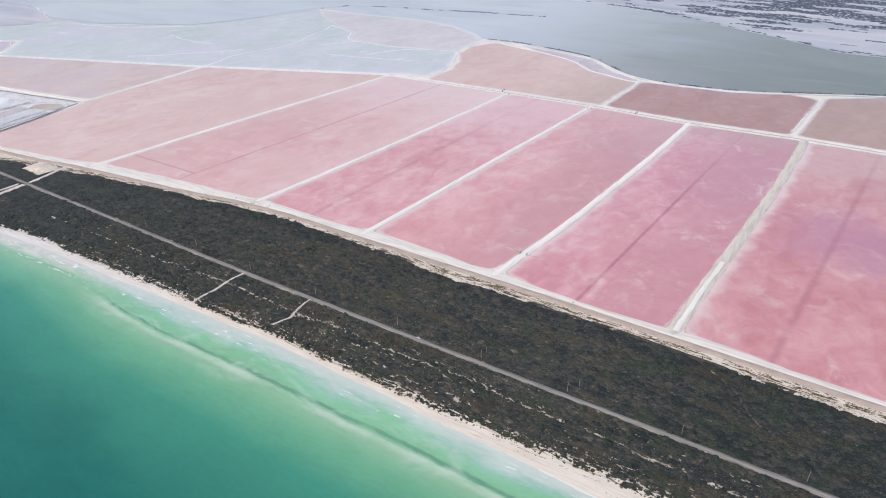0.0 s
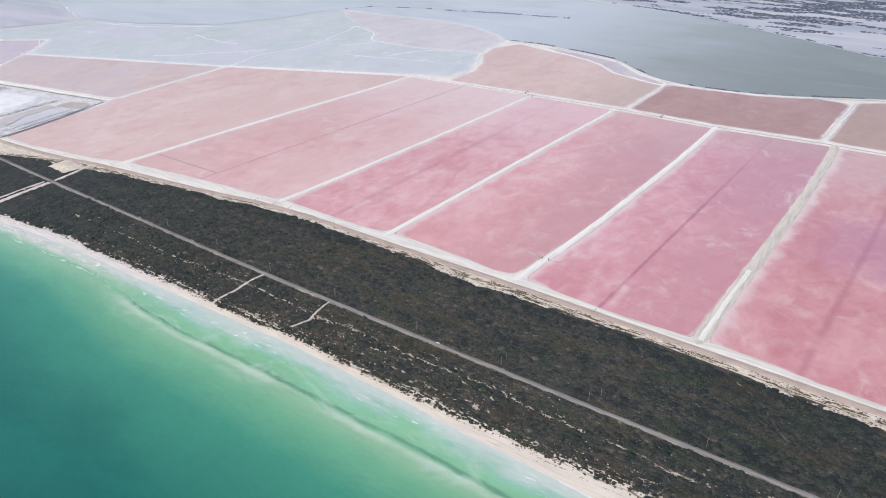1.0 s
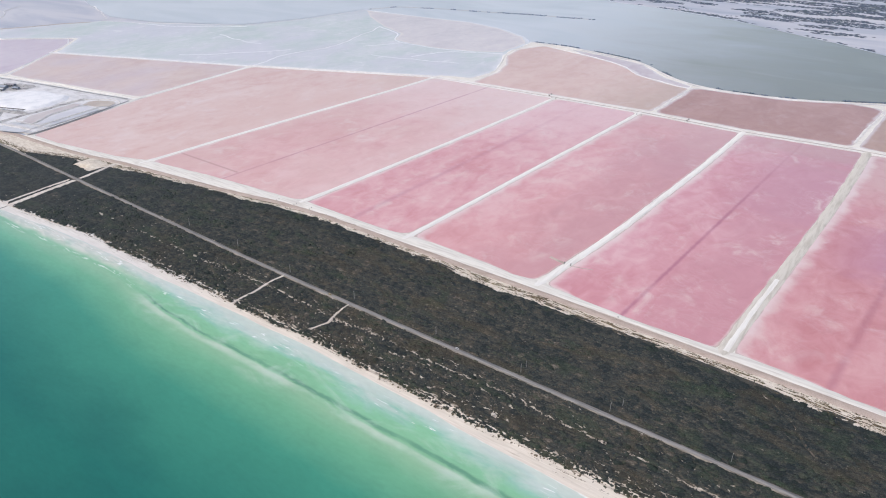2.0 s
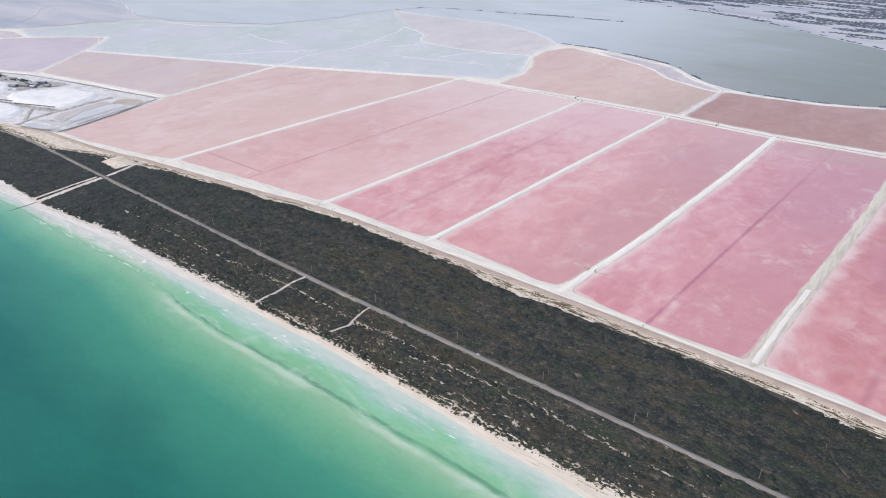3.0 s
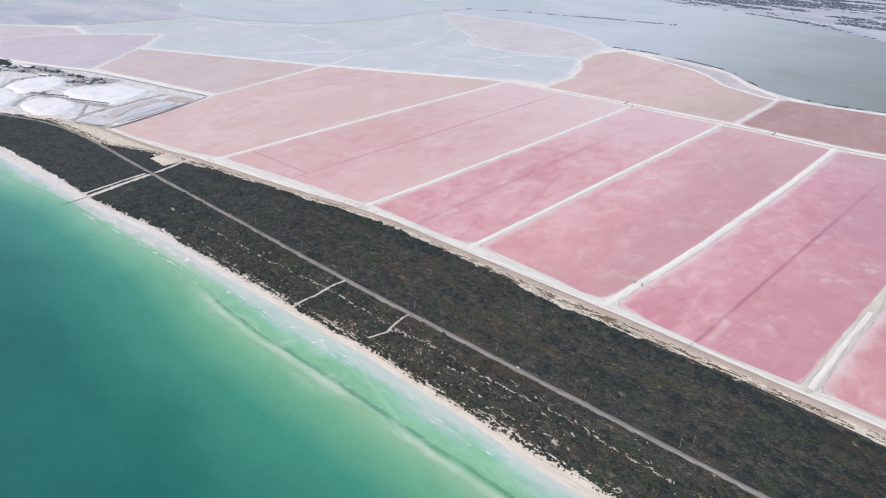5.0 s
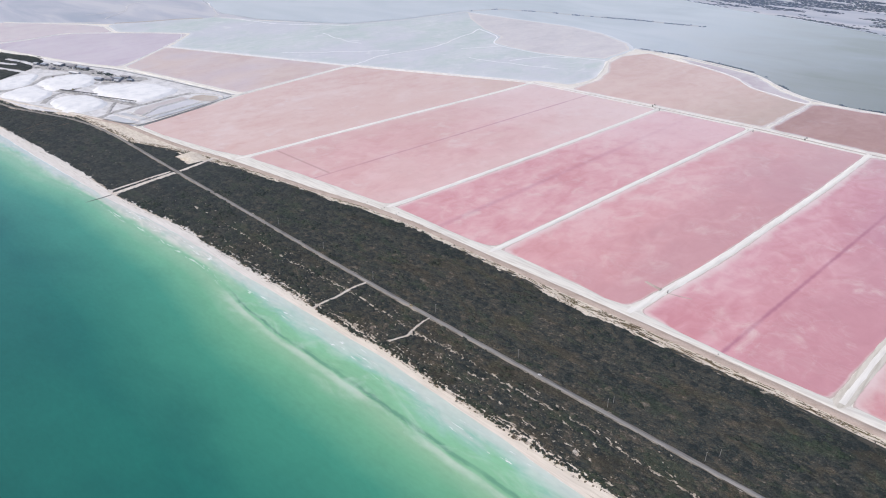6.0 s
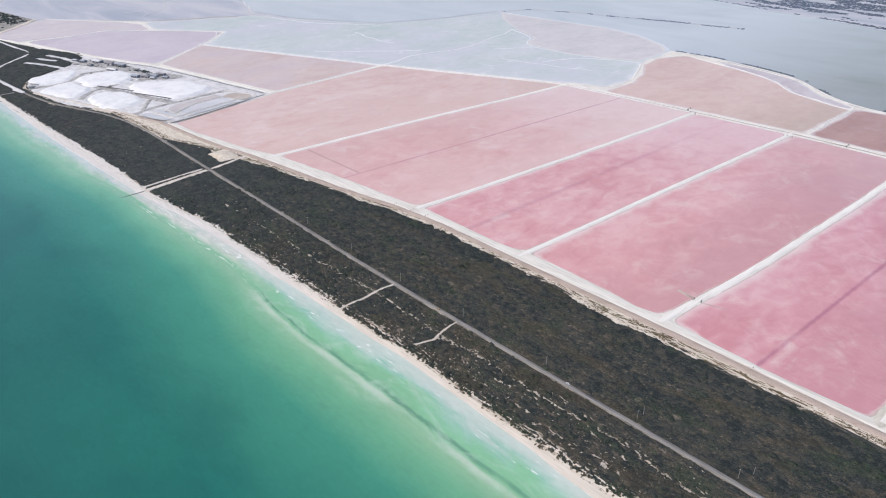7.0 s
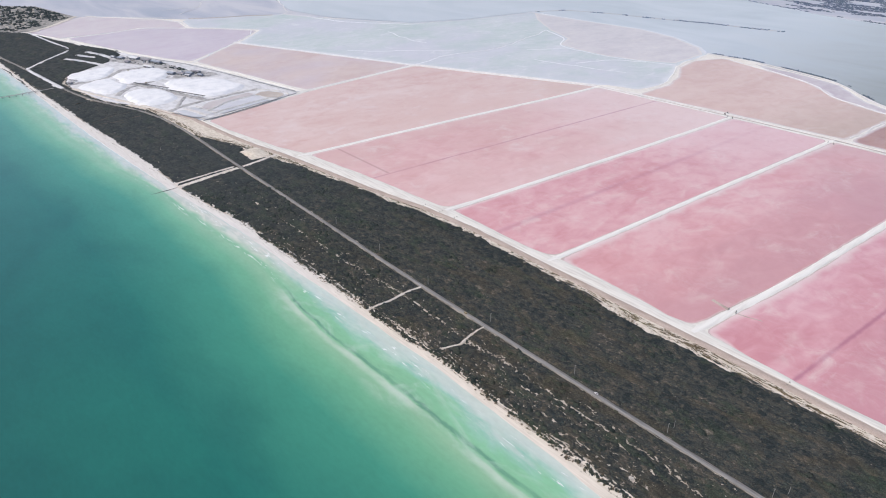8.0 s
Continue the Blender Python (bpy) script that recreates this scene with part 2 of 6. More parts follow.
def make_sea():
    s = Shade("sea_water", 0.10, 0.28)
    off = s.attribute("offshore")
    wob = s.math("MULTIPLY", s.math("SUBTRACT", s.noise(45, 4, (2.5, 1, 1)), 0.5), 14.0)
    wob = s.math("MULTIPLY", wob, s.span(off, 4.0, 40.0, 0.25, 1.0))
    # milky water drifts over the trough between the beach and the bar
    drift = s.math("MULTIPLY", s.math("SUBTRACT", s.noise(24, 5, (2.4, 0.8, 1), 0.9), 0.5), 40.0)
    wob = s.math("ADD", wob, s.math("MULTIPLY", drift, s.math("MULTIPLY", s.span(off, 3.0, 11.0), s.span(off, 31.0, 24.0))))
    # the bottom falls away faster towards the salt works
    d = s.math("MULTIPLY", s.math("ADD", off, wob), s.span(s.axis("X"), -720.0, -400.0, 1.18, 1.0))
    col = s.ramp(s.math("DIVIDE", d, 300.0), [
        (0.0, (0.62, 0.66, 0.60)), (0.02, (0.50, 0.61, 0.56)), (0.045, (0.30, 0.54, 0.43)), (0.07, (0.25, 0.53, 0.325)), (0.10, (0.24, 0.50, 0.30)),
        (0.13, (0.27, 0.49, 0.31)), (0.175, (0.165, 0.42, 0.255)), (0.27, (0.060, 0.285, 0.195)), (0.50, (0.018, 0.165, 0.130)), (1.0, (0.010, 0.110, 0.095))])
    # bluer sea towards the west: the blue of haze put into the colour
    col = s.mix(s.span(s.axis("X"), -350.0, -800.0), col, s.mix(1.0, col, (0.97, 1.0, 1.09), "MULTIPLY"))
    small = s.math("ADD", off, s.math("MULTIPLY", wob, 0.4))
    near = s.span(s.axis("X"), -500.0, -455.0)
    west = s.math("MULTIPLY", s.span(s.axis("X"), -455.0, -530.0), s.span(s.axis("X"), -900.0, -720.0, 0.45, 1.0))
    # stirred-up sand: a broad pale band in the west, streaks close to the beach elsewhere
    murk = s.math("MULTIPLY", s.span(s.noise(13, 6, (2.8, 0.7, 1), 1.4), 0.42, 0.62), s.span(small, 21.0, 4.0))
    col = s.mix(s.math("MULTIPLY", murk, 0.68), col, (0.58, 0.65, 0.58))
    pale = s.math("MULTIPLY", s.math("MULTIPLY", s.span(small, 0.5, 4.0), s.span(small, 31.0, 17.0)), s.span(s.noise(22, 5, (2.4, 0.8, 1), 0.8), 0.15, 0.55))
    col = s.mix(s.math("MULTIPLY", s.math("MULTIPLY", pale, west), 0.78), col, s.mix(s.span(s.noise(7, 5, (3.0, 0.7, 1), 0.8), 0.4, 0.62), (0.60, 0.61, 0.55), (0.75, 0.71, 0.645)))
    # sand bar: a line of weed on its landward side, a pale crest behind it
    line = s.math("SUBTRACT", small, 31.5)
    crest_line = s.math("MULTIPLY", s.math("MULTIPLY", s.span(line, 0.5, 3.0), s.span(line, 9.0, 4.0)), s.span(s.noise(30, 4, (2, 0.8, 1)), 0.3, 0.6))
    col = s.mix(s.math("MULTIPLY", s.math("MULTIPLY", crest_line, near), 0.8), col, (0.54, 0.65, 0.54))
    weed_at = s.math("ADD", s.math("SUBTRACT", off, 31.5), s.math("MULTIPLY", s.math("SUBTRACT", s.noise(10, 5, (1.8, 0.7, 1), 1.0), 0.5), 5.0))
    thick = s.span(s.axis("X"), -470.0, -180.0, 1.4, 2.5)
    ragged = s.math("DIVIDE", s.math("ABSOLUTE", s.math("ADD", weed_at, s.math("MULTIPLY", thick, 0.4))), thick)
    weed_line = s.math("MULTIPLY", s.span(ragged, 1.1, 0.25), s.span(s.noise(22, 4, (2, 1, 1)), 0.28, 0.6, 0.35, 1.0))
    smear = s.math("MULTIPLY", s.math("MULTIPLY", s.span(line, -14.0, -2.0), s.span(line, 1.0, -1.0)), s.span(s.noise(12, 5, (2.6, 0.8, 1), 1.2), 0.48, 0.72))
    col = s.mix(s.math("MULTIPLY", s.math("MULTIPLY", smear, near), 0.22), col, (0.09, 0.27, 0.19))
    col = s.mix(s.math("MULTIPLY", s.math("MULTIPLY", weed_line, near), 0.70), col, (0.10, 0.26, 0.185))
    milk = s.math("MULTIPLY", s.span(s.noise(24, 6, (2.0, 0.9, 1), 1.0, 12), 0.48, 0.68), s.math("MULTIPLY", s.span(small, 2.0, 10.0), s.span(small, 52.0, 36.0)))
    col = s.mix(s.math("MULTIPLY", s.math("MULTIPLY", milk, near), 0.50), col, (0.50, 0.64, 0.55))
    # drifting weed and cloudier water further out
    weed = s.math("MULTIPLY", s.span(s.noise(110, 3, (1.4, 0.8, 1), 0.5), 0.40, 0.75), 0.32)
    col = s.mix(s.math("MULTIPLY", weed, s.span(off, 60.0, 120.0)), col, (0.008, 0.085, 0.09))
    chop = s.ramp(s.math("ADD", s.math("MULTIPLY", s.noise(3.5, 5, (1.8, 0.8, 1), 0.4), 0.5), s.math("MULTIPLY", s.noise(22, 4, (1.6, 0.9, 1), 0.5), 0.5)), [(0.35, 0.94), (0.65, 1.06)])
    col = s.mix(1.0, col, chop, "MULTIPLY")
    # foam: the edge of the swash, and small broken crests
    crest = s.noise(4.5, 5, (3.4, 0.55, 1), 0.6)
    band = s.math("MULTIPLY", s.span(off, 2.5, 7.0), s.span(off, 22.0, 12.0))
    crest = s.math("MULTIPLY", s.span(crest, s.span(s.axis("X"), -330.0, -200.0, 0.60, 0.625), 0.67), band)
    swash = s.span(s.math("ADD", off, s.math("MULTIPLY", s.noise(5, 4, (2, 1, 1)), 4.0)), 3.0, 1.8)
    long_crest = s.math("MULTIPLY", s.span(s.noise(9, 4, (5.5, 0.22, 1), 0.3), 0.635, 0.69), s.math("MULTIPLY", s.span(off, 2.0, 5.0), s.span(off, 16.0, 9.0)))
    sets = s.math("MULTIPLY", s.span(s.noise(40, 3, (1.6, 0.5, 1)), 0.42, 0.56), s.span(s.axis("X"), -850.0, -640.0, 0.05, 1.0))
    crest, long_crest = s.math("MULTIPLY", crest, sets), s.math("MULTIPLY", long_crest, sets)
    # the swell breaks along the bar
    breaks = s.math("MULTIPLY", s.span(s.math("ABSOLUTE", s.math("ADD", line, 1.5)), 5.0, 0.6), s.span(s.noise(5, 5, (3.6, 0.6, 1), 0.8), 0.53, 0.64))
    breaks = s.math("MULTIPLY", breaks, s.math("MULTIPLY", s.math("MULTIPLY", s.span(s.axis("X"), -455.0, -480.0, 0.0, 0.85), s.span(s.axis("X"), -830.0, -740.0)), s.span(s.noise(30, 2, (1.5, 1, 1)), 0.42, 0.56)))
    foam = s.math("MAXIMUM", s.math("MAXIMUM", breaks, s.math("MAXIMUM", crest, long_crest)), s.math("MULTIPLY", swash, 0.8))
    col = s.mix(foam, col, (0.80, 0.82, 0.80))
    ripple = s.math("ADD", s.noise(3.2, 4, (2.4, 1, 1)), s.math("MULTIPLY", s.noise(16, 3, (2.5, 1, 1)), 1.6))
    return s.done(col, s.mix(foam, (0.12, 0.12, 0.12), (0.7, 0.7, 0.7)), ripple, 0.35, 0.25)


def make_foliage(name, dark, mid, dry, tips=None, canopy=False):
    """Leaves of many small bushes: tones drift over the ground, differ from bush to bush, and speckle within each."""
    s = Shade(name, 0.85, 0.15)
    patch = s.math("ADD", s.math("MULTIPLY", s.noise(2.6, 5, (2.0, 0.8, 1), 0.4, rough=0.7), 0.62), s.math("MULTIPLY", s.noise(18, 5, (1.9, 0.8, 1), 0.5, rough=0.65), 0.38))
    bush = s.attribute("tone") if canopy else s.island()
    pick = s.math("ADD", s.math("MULTIPLY", bush, 0.20), s.math("MULTIPLY", patch, 0.80))
    # greener and more even towards the salt works, and along the pond-side edge
    west = s.span(s.axis("X"), -330.0, -700.0)
    pick = s.math("SUBTRACT", pick, s.math("MULTIPLY", west, 0.05))
    pick = s.math("SUBTRACT", pick, s.math("MULTIPLY", s.span(s.math("ADD", s.axis("Y"), s.math("MULTIPLY", patch, 40.0)), 416.0, 436.0), 0.05))
    pick = s.math("SUBTRACT", pick, s.math("MULTIPLY", s.span(s.math("MULTIPLY_ADD", s.axis("Y"), 0.4, s.axis("X")), 20.0, 130.0), 0.055))
    col = s.ramp(pick, [(0.40, dark), (0.485, mid), (0.545, tuple((m * 2 + d) / 3 for m, d in zip(mid, dry))), (0.61, dry), (0.70, tips or dry)])
    green = s.span(s.noise(20, 5, (1.7, 0.8, 1), 0.6), 0.52, 0.66)
    col = s.mix(s.math("MULTIPLY", green, 0.40), col, tuple(v * w for v, w in zip(mid, (0.95, 1.22, 0.80))))
    brown = s.span(s.noise(30, 6, (2.0, 0.8, 1), 0.8, 8, 0.7), 0.50, 0.62)
    col = s.mix(s.math("MULTIPLY", brown, s.math("MULTIPLY_ADD", west, -0.30, 0.41)), col, tuple(v * w for v, w in zip(dry, (0.90, 0.82, 0.66))))
    # bare twigs and pale seed heads
    twig = s.math("MULTIPLY", s.span(s.noise(1.3, 4, (2.6, 0.7, 1), 0.6, rough=0.7), 0.60, 0.67), s.span(s.noise(12, 4, (2.2, 0.8, 1), 0.5), 0.47, 0.60))
    col = s.mix(s.math("MULTIPLY", twig, s.math("MULTIPLY_ADD", west, -0.60, 0.75)), col, tips or dry)
    # greyer, bluer leaves nearer to the works: haze put into the colour
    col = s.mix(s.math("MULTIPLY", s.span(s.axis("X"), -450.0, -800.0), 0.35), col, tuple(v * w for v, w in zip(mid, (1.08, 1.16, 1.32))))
    leaf = s.ramp(s.noise(0.55, 4, (1.5, 0.9, 1), rough=0.7), [(0.36, 0.50), (0.64, 1.50)])
    # leaf speckle evened out in the west, as haze flattens it
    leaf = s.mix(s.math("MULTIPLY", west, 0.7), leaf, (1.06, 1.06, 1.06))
    return s.done(s.mix(1.0, col, leaf, "MULTIPLY"), bump=s.noise(0.45, 4), strength=1.0, distance=0.3)


def make_scrub_floor():
    s = Shade("scrub_floor", 0.95, 0.1)
    litter = s.ramp(s.noise(9, 5), [(0.35, (0.045, 0.052, 0.052)), (0.65, (0.080, 0.076, 0.068))])
    sandy = s.ramp(s.noise(3.0, 5, (1.8, 0.8, 1)), [(0.34, (0.26, 0.22, 0.175)), (0.50, (0.50, 0.445, 0.375)), (0.66, (0.66, 0.60, 0.515))])
    seaward = s.span(s.axis("Y"), 345.0, 312.0)
    where = s.math("ADD", s.math("MULTIPLY", seaward, 0.26), s.noise(8, 5, (2.6, 0.7, 1), 0.3))
    where = s.math("SUBTRACT", where, s.math("MULTIPLY", s.span(s.axis("X"), -600.0, -800.0), 0.10))
    col = s.mix(s.span(where, 0.60, 0.70), litter, sandy)
    return s.done(col, bump=s.noise(0.8, 4), strength=0.5, distance=0.15)


def make_asphalt():
    s = Shade("asphalt", 0.9, 0.2)
    col = s.ramp(s.noise(3, 6, (6, 0.35, 1), 0.3, rough=0.7), [(0.32, (0.15, 0.148, 0.145)), (0.5, (0.26, 0.252, 0.242)), (0.68, (0.37, 0.355, 0.335))])
    return s.done(col, bump=s.noise(0.2, 3), strength=0.3, distance=0.02)


def make_flats():
    """Salt and mud flats that go on to the horizon."""
    s = Shade("salt_flat", 0.6, 0.35)
    wet = s.noise(140, 6, (2.5, 0.7, 1), 0.8, 28)
    col = s.ramp(wet, [(0.33, (0.38, 0.42, 0.49)), (0.47, (0.47, 0.49, 0.55)), (0.62, (0.57, 0.575, 0.61))])
    return s.done(col, bump=s.noise(3, 4), strength=0.2, distance=0.1)


M_SEA = make_sea()
M_SAND = make_sand("beach_sand", (0.745, 0.69, 0.63), (0.61, 0.55, 0.485))
M_BEACH = make_beach()
M_VERGE = make_sand("verge_sand", (0.755, 0.695, 0.605), (0.56, 0.485, 0.395), 3.0)
M_DIRT = make_sand("dirt_track", (0.56, 0.46, 0.40), (0.42, 0.34, 0.29))
M_SALT = salt_crust("salt_bank", (0.82, 0.79, 0.725), (0.66, 0.62, 0.56), 5.0, (5.0, 0.5, 1))
M_DIKE = salt_crust("white_salt_dike", (0.87, 0.85, 0.80), (0.77, 0.74, 0.69), 5.0, (0.45, 6.0, 1))
M_SHOAL = salt_crust("drowned_salt", (0.76, 0.75, 0.75), (0.63, 0.64, 0.65), 5.0, (3.0, 0.8, 1))
M_SALT_PURE = salt_crust("heaped_salt", (0.86, 0.865, 0.875), (0.74, 0.755, 0.78), 14.0)
M_YARD = salt_crust("salt_yard", (0.74, 0.735, 0.74), (0.54, 0.535, 0.54), 12.0, (1.6, 0.8, 1))
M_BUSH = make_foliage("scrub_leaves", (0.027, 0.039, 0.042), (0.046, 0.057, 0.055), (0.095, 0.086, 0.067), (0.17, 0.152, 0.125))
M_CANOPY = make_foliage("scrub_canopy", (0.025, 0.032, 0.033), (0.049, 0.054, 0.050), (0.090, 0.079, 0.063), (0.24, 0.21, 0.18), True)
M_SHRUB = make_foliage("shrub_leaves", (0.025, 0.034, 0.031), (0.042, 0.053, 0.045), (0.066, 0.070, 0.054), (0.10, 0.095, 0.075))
# mangrove leaves lightened and blued: distance haze is in this base colour
M_HAZED_MANGROVE = make_foliage("hazed_mangrove_leaves", (0.095, 0.12, 0.165), (0.115, 0.142, 0.19), (0.15, 0.17, 0.20))
M_FLOOR = make_scrub_floor()
M_ASPHALT = make_asphalt()
M_FLATS = make_flats()
M_CONCRETE = plain("concrete", (0.42, 0.41, 0.39))
M_POLE = plain("pale_concrete_pole", (0.30, 0.30, 0.29))
M_DARKMETAL = plain("weathered_steel", (0.13, 0.13, 0.14), 0.55, 0.5, 0.6)
M_ROOF = plain("sheet_roofing", (0.62, 0.63, 0.66), 0.45, 0.5, 0.0, 3.0)
M_WALL = plain("painted_block", (0.40, 0.42, 0.45), 0.85, 0.2, 0.0, 2.0)
M_WOOD = plain("grey_wood", (0.30, 0.27, 0.24), 0.9, 0.2)
M_WHITE = plain("white_paint", (0.78, 0.78, 0.78), 0.35, 0.5, 0.0, 1.0, 0.06)
M_YELLOW = plain("yellow_paint", (0.38, 0.31, 0.17), 0.4, 0.5, 0.0, 1.0, 0.1)
M_GLASS = plain("dark_glass", (0.02, 0.025, 0.03), 0.08, 0.6, 0.0, 1.0, 0.05)
M_RUBBER = plain("rubber", (0.02, 0.02, 0.02), 0.9, 0.2)


# ---- builders ----
def mesh_of(name, verts, faces, material, smooth=False):
    """A mesh from arrays of corners and of equal-sided faces (or a list of faces)."""
    me = bpy.data.meshes.new(name)
    if isinstance(faces, np.ndarray):
        n, k = faces.shape
        me.vertices.add(len(verts))
        me.vertices.foreach_set("co", np.asarray(verts, np.float32).ravel())
        me.loops.add(n * k)
        me.loops.foreach_set("vertex_index", faces.astype(np.int32).ravel())
        me.polygons.add(n)
        me.polygons.foreach_set("loop_start", np.arange(0, n * k, k, dtype=np.int32))
        me.update(calc_edges=True)
    else:
        me.from_pydata([tuple(v) for v in verts], [], faces)
    me.materials.append(material)
    if smooth:
        me.polygons.foreach_set("use_smooth", np.ones(len(me.polygons), bool))
    me.update()
    return me


def add_field(me, name, values):
    a = me.attributes.new(name, "FLOAT", "POINT")
    a.data.foreach_set("value", np.asarray(values, np.float32))


def part(name, bm, material, parent, label=""):
    me = bpy.data.meshes.new(name)
    bm.to_mesh(me)
    bm.free()
    me.materials.append(material)
    ob = new(name, me)
    ob.parent = parent
    return tagged(ob, label)


def box(bm, size, at, turn=0.0, bevel=0.0):
    m = Matrix.Translation(at) @ Matrix.Rotation(radians(turn), 4, "Z") @ Matrix.Diagonal((*size, 1))
    made = bmesh.ops.create_cube(bm, size=1, matrix=m)
    if bevel:
        edges = list({e for v in made["verts"] for e in v.link_edges})
        bmesh.ops.bevel(bm, geom=edges, offset=bevel, segments=2, affect="EDGES")
    return bm


def boxed(size, at, turn=0.0, bevel=0.0):
    return box(bmesh.new(), size, at, turn, bevel)


def tube(bm, a, b, r0, r1, sides=8):
    a, b = Vector(a), Vector(b)
    m = Matrix.Translation((a + b) / 2) @ (b - a).to_track_quat("Z", "Y").to_matrix().to_4x4()
    bmesh.ops.create_cone(bm, cap_ends=True, segments=sides, radius1=r0, radius2=r1, depth=(b - a).length, matrix=m)
    return bm


def sheet(name, poly, step, height, material, label="", category="", group="", kind="structure", wave=0.0, lee=None):
    """A surface over a polygon, meshed finely enough to carry its distance from the bank."""
    from mathutils.geometry import delaunay_2d_cdt
    ring = densify(poly, step, True)
    if wave:
        ring = [(x + wave * (fbm(x / 11, y / 11, 3) - 0.5) * 2, y + wave * (fbm(x / 11 + 50, y / 11, 3) - 0.5) * 2) for x, y in ring]
    xs, ys = [p[0] for p in ring], [p[1] for p in ring]
    gx, gy = np.meshgrid(np.arange(min(xs), max(xs), step), np.arange(min(ys), max(ys), step))
    gx, gy = gx.ravel(), gy.ravel()
    keep = inside(ring, gx, gy)
    gx, gy = gx[keep], gy[keep]
    keep = edge_distance(ring, gx, gy) > step * 0.45
    pts = [Vector(p) for p in ring] + [Vector(p) for p in zip(gx[keep], gy[keep])]
    n = len(ring)
    verts, _, faces, *_ = delaunay_2d_cdt(pts, [(k, (k + 1) % n) for k in range(n)], [], 1, 1e-4)
    x, y = np.array([v[0] for v in verts]), np.array([v[1] for v in verts])
    bank_off = rim = edge_distance(ring, x, y)
    if lee:
        rim = np.minimum(rim * 4.0, edge_distance(lee, x, y, False))
    z = height(x, y, rim) if callable(height) else np.full(len(x), float(height))
    tris = np.array([f for f in faces if len(f) == 3])
    a, b, c = tris.T
    flip = (x[b] - x[a]) * (y[c] - y[a]) - (x[c] - x[a]) * (y[b] - y[a]) < 0
    tris[flip] = tris[flip][:, ::-1]
    me = mesh_of(name, np.stack([x, y, z], 1), tris, material, True)
    add_field(me, "rim", rim)
    add_field(me, "bank", bank_off)
    return tagged(new(name, me), label, category, group, kind)


def lattice(name, us, rows, material, field=None, smooth=True):
    """A ribbon along the coast: for each row a function of x that gives y, and one that gives z."""
    us = np.asarray(us, float)
    grid = np.stack([np.stack([us, np.broadcast_to(fy(us), us.shape), np.broadcast_to(fz(us), us.shape)], 1) for fy, fz in rows])
    r, c = len(rows), len(us)
    idx = np.arange(r * c).reshape(r, c)
    faces = np.stack([idx[:-1, :-1], idx[:-1, 1:], idx[1:, 1:], idx[1:, :-1]], -1).reshape(-1, 4)
    me = mesh_of(name, grid.reshape(-1, 3), faces, material, smooth)
    if field is not None:
        add_field(me, "offshore", np.repeat(field, c))
    return new(name, me)


def bank(name, line, top, base, crown, foot, material, label, category="dike", group="", rough=0.35, seed=0, kind="structure", wander=0.0):
    """A raised strip along a line, with a flat top, sloping sides and uneven edges."""
    pts = np.array(densify(line, 3.0))
    d = np.gradient(pts, axis=0)
    d /= np.linalg.norm(d, axis=1)[:, None] + 1e-9
    side = np.stack([-d[:, 1], d[:, 0]], 1)
    run = np.arange(len(pts)) * 3.0
    pts = pts + side * ((fbm(run / 34 + seed * 3.3, run * 0 + seed, 3) - 0.5) * 2 * wander)[:, None]
    rows = []
    for k, (off, z) in enumerate(((-base / 2, foot), (-top / 2, crown), (0.0, crown + 0.08), (top / 2, crown), (base / 2, foot))):
        wob = (fbm(run / 13 + seed * 7.1, np.full(len(run), k * 9.7 + seed), 4) - 0.5) * 2 * rough * abs(off)
        p = pts + side * (off + np.sign(off) * wob)[:, None]
        zz = z + (fbm(run / 6, np.full(len(run), k * 5.3 + seed), 3) - 0.5) * 0.12 * (1 if z == crown else 0)
        rows.append(np.concatenate([p, np.broadcast_to(zz, run.shape)[:, None]], 1))
    grid = np.stack(rows)
    r, c = grid.shape[:2]
    idx = np.arange(r * c).reshape(r, c)
    faces = np.stack([idx[:-1, :-1], idx[:-1, 1:], idx[1:, 1:], idx[1:, :-1]], -1).reshape(-1, 4)[:, ::-1]
    return tagged(new(name, mesh_of(name, grid.reshape(-1, 3), faces, material, True)), label, category, group, kind)


def clumps(name, x, y, z, radius, tall, material, sides=6, rings=3, label="", category="shrubs", stretch=(0.75, 1.35)):
    """Many low bushes as one mesh; each is an uneven dome of its own."""
    n = len(x)
    levels = ((1.0, 0.0), (1.02, 0.42), (0.62, 0.86)) if rings == 3 else ((1.0, 0.0), (0.75, 0.65))
    shape = [(math.cos(2 * math.pi * (k + 0.5 * j) / sides) * r, math.sin(2 * math.pi * (k + 0.5 * j) / sides) * r, h) for j, (r, h) in enumerate(levels) for k in range(sides)]
    shape = np.array(shape + [(0, 0, 1.0)])
    tris = []
    for j in range(len(levels) - 1):
        for k in range(sides):
            a, b = j * sides + k, j * sides + (k + 1) % sides
            tris += [(a, b, a + sides), (b, b + sides, a + sides)]
    top, last = len(shape) - 1, (len(levels) - 1) * sides
    tris += [(last + k, last + (k + 1) % sides, top) for k in range(sides)]
    spin = RNG.random(n) * 6.28
    jit = RNG.normal(1, 0.27, (n, len(shape), 3)).clip(0.4, 1.7)
    p = shape[None] * jit
    c, s = np.cos(spin)[:, None], np.sin(spin)[:, None]
    px, py = p[..., 0] * c - p[..., 1] * s, p[..., 0] * s + p[..., 1] * c
    wide = RNG.uniform(*stretch, n)[:, None]
    out = np.stack([px * radius[:, None] * wide + x[:, None], py * radius[:, None] / wide + y[:, None], p[..., 2] * tall[:, None] + z[:, None]], -1)
    faces = (np.array(tris)[None] + (np.arange(n) * len(shape))[:, None, None]).reshape(-1, 3)
    ob = new(name, mesh_of(name, out.reshape(-1, 3), faces, material))
    return tagged(ob, label, category, "", "stuff")


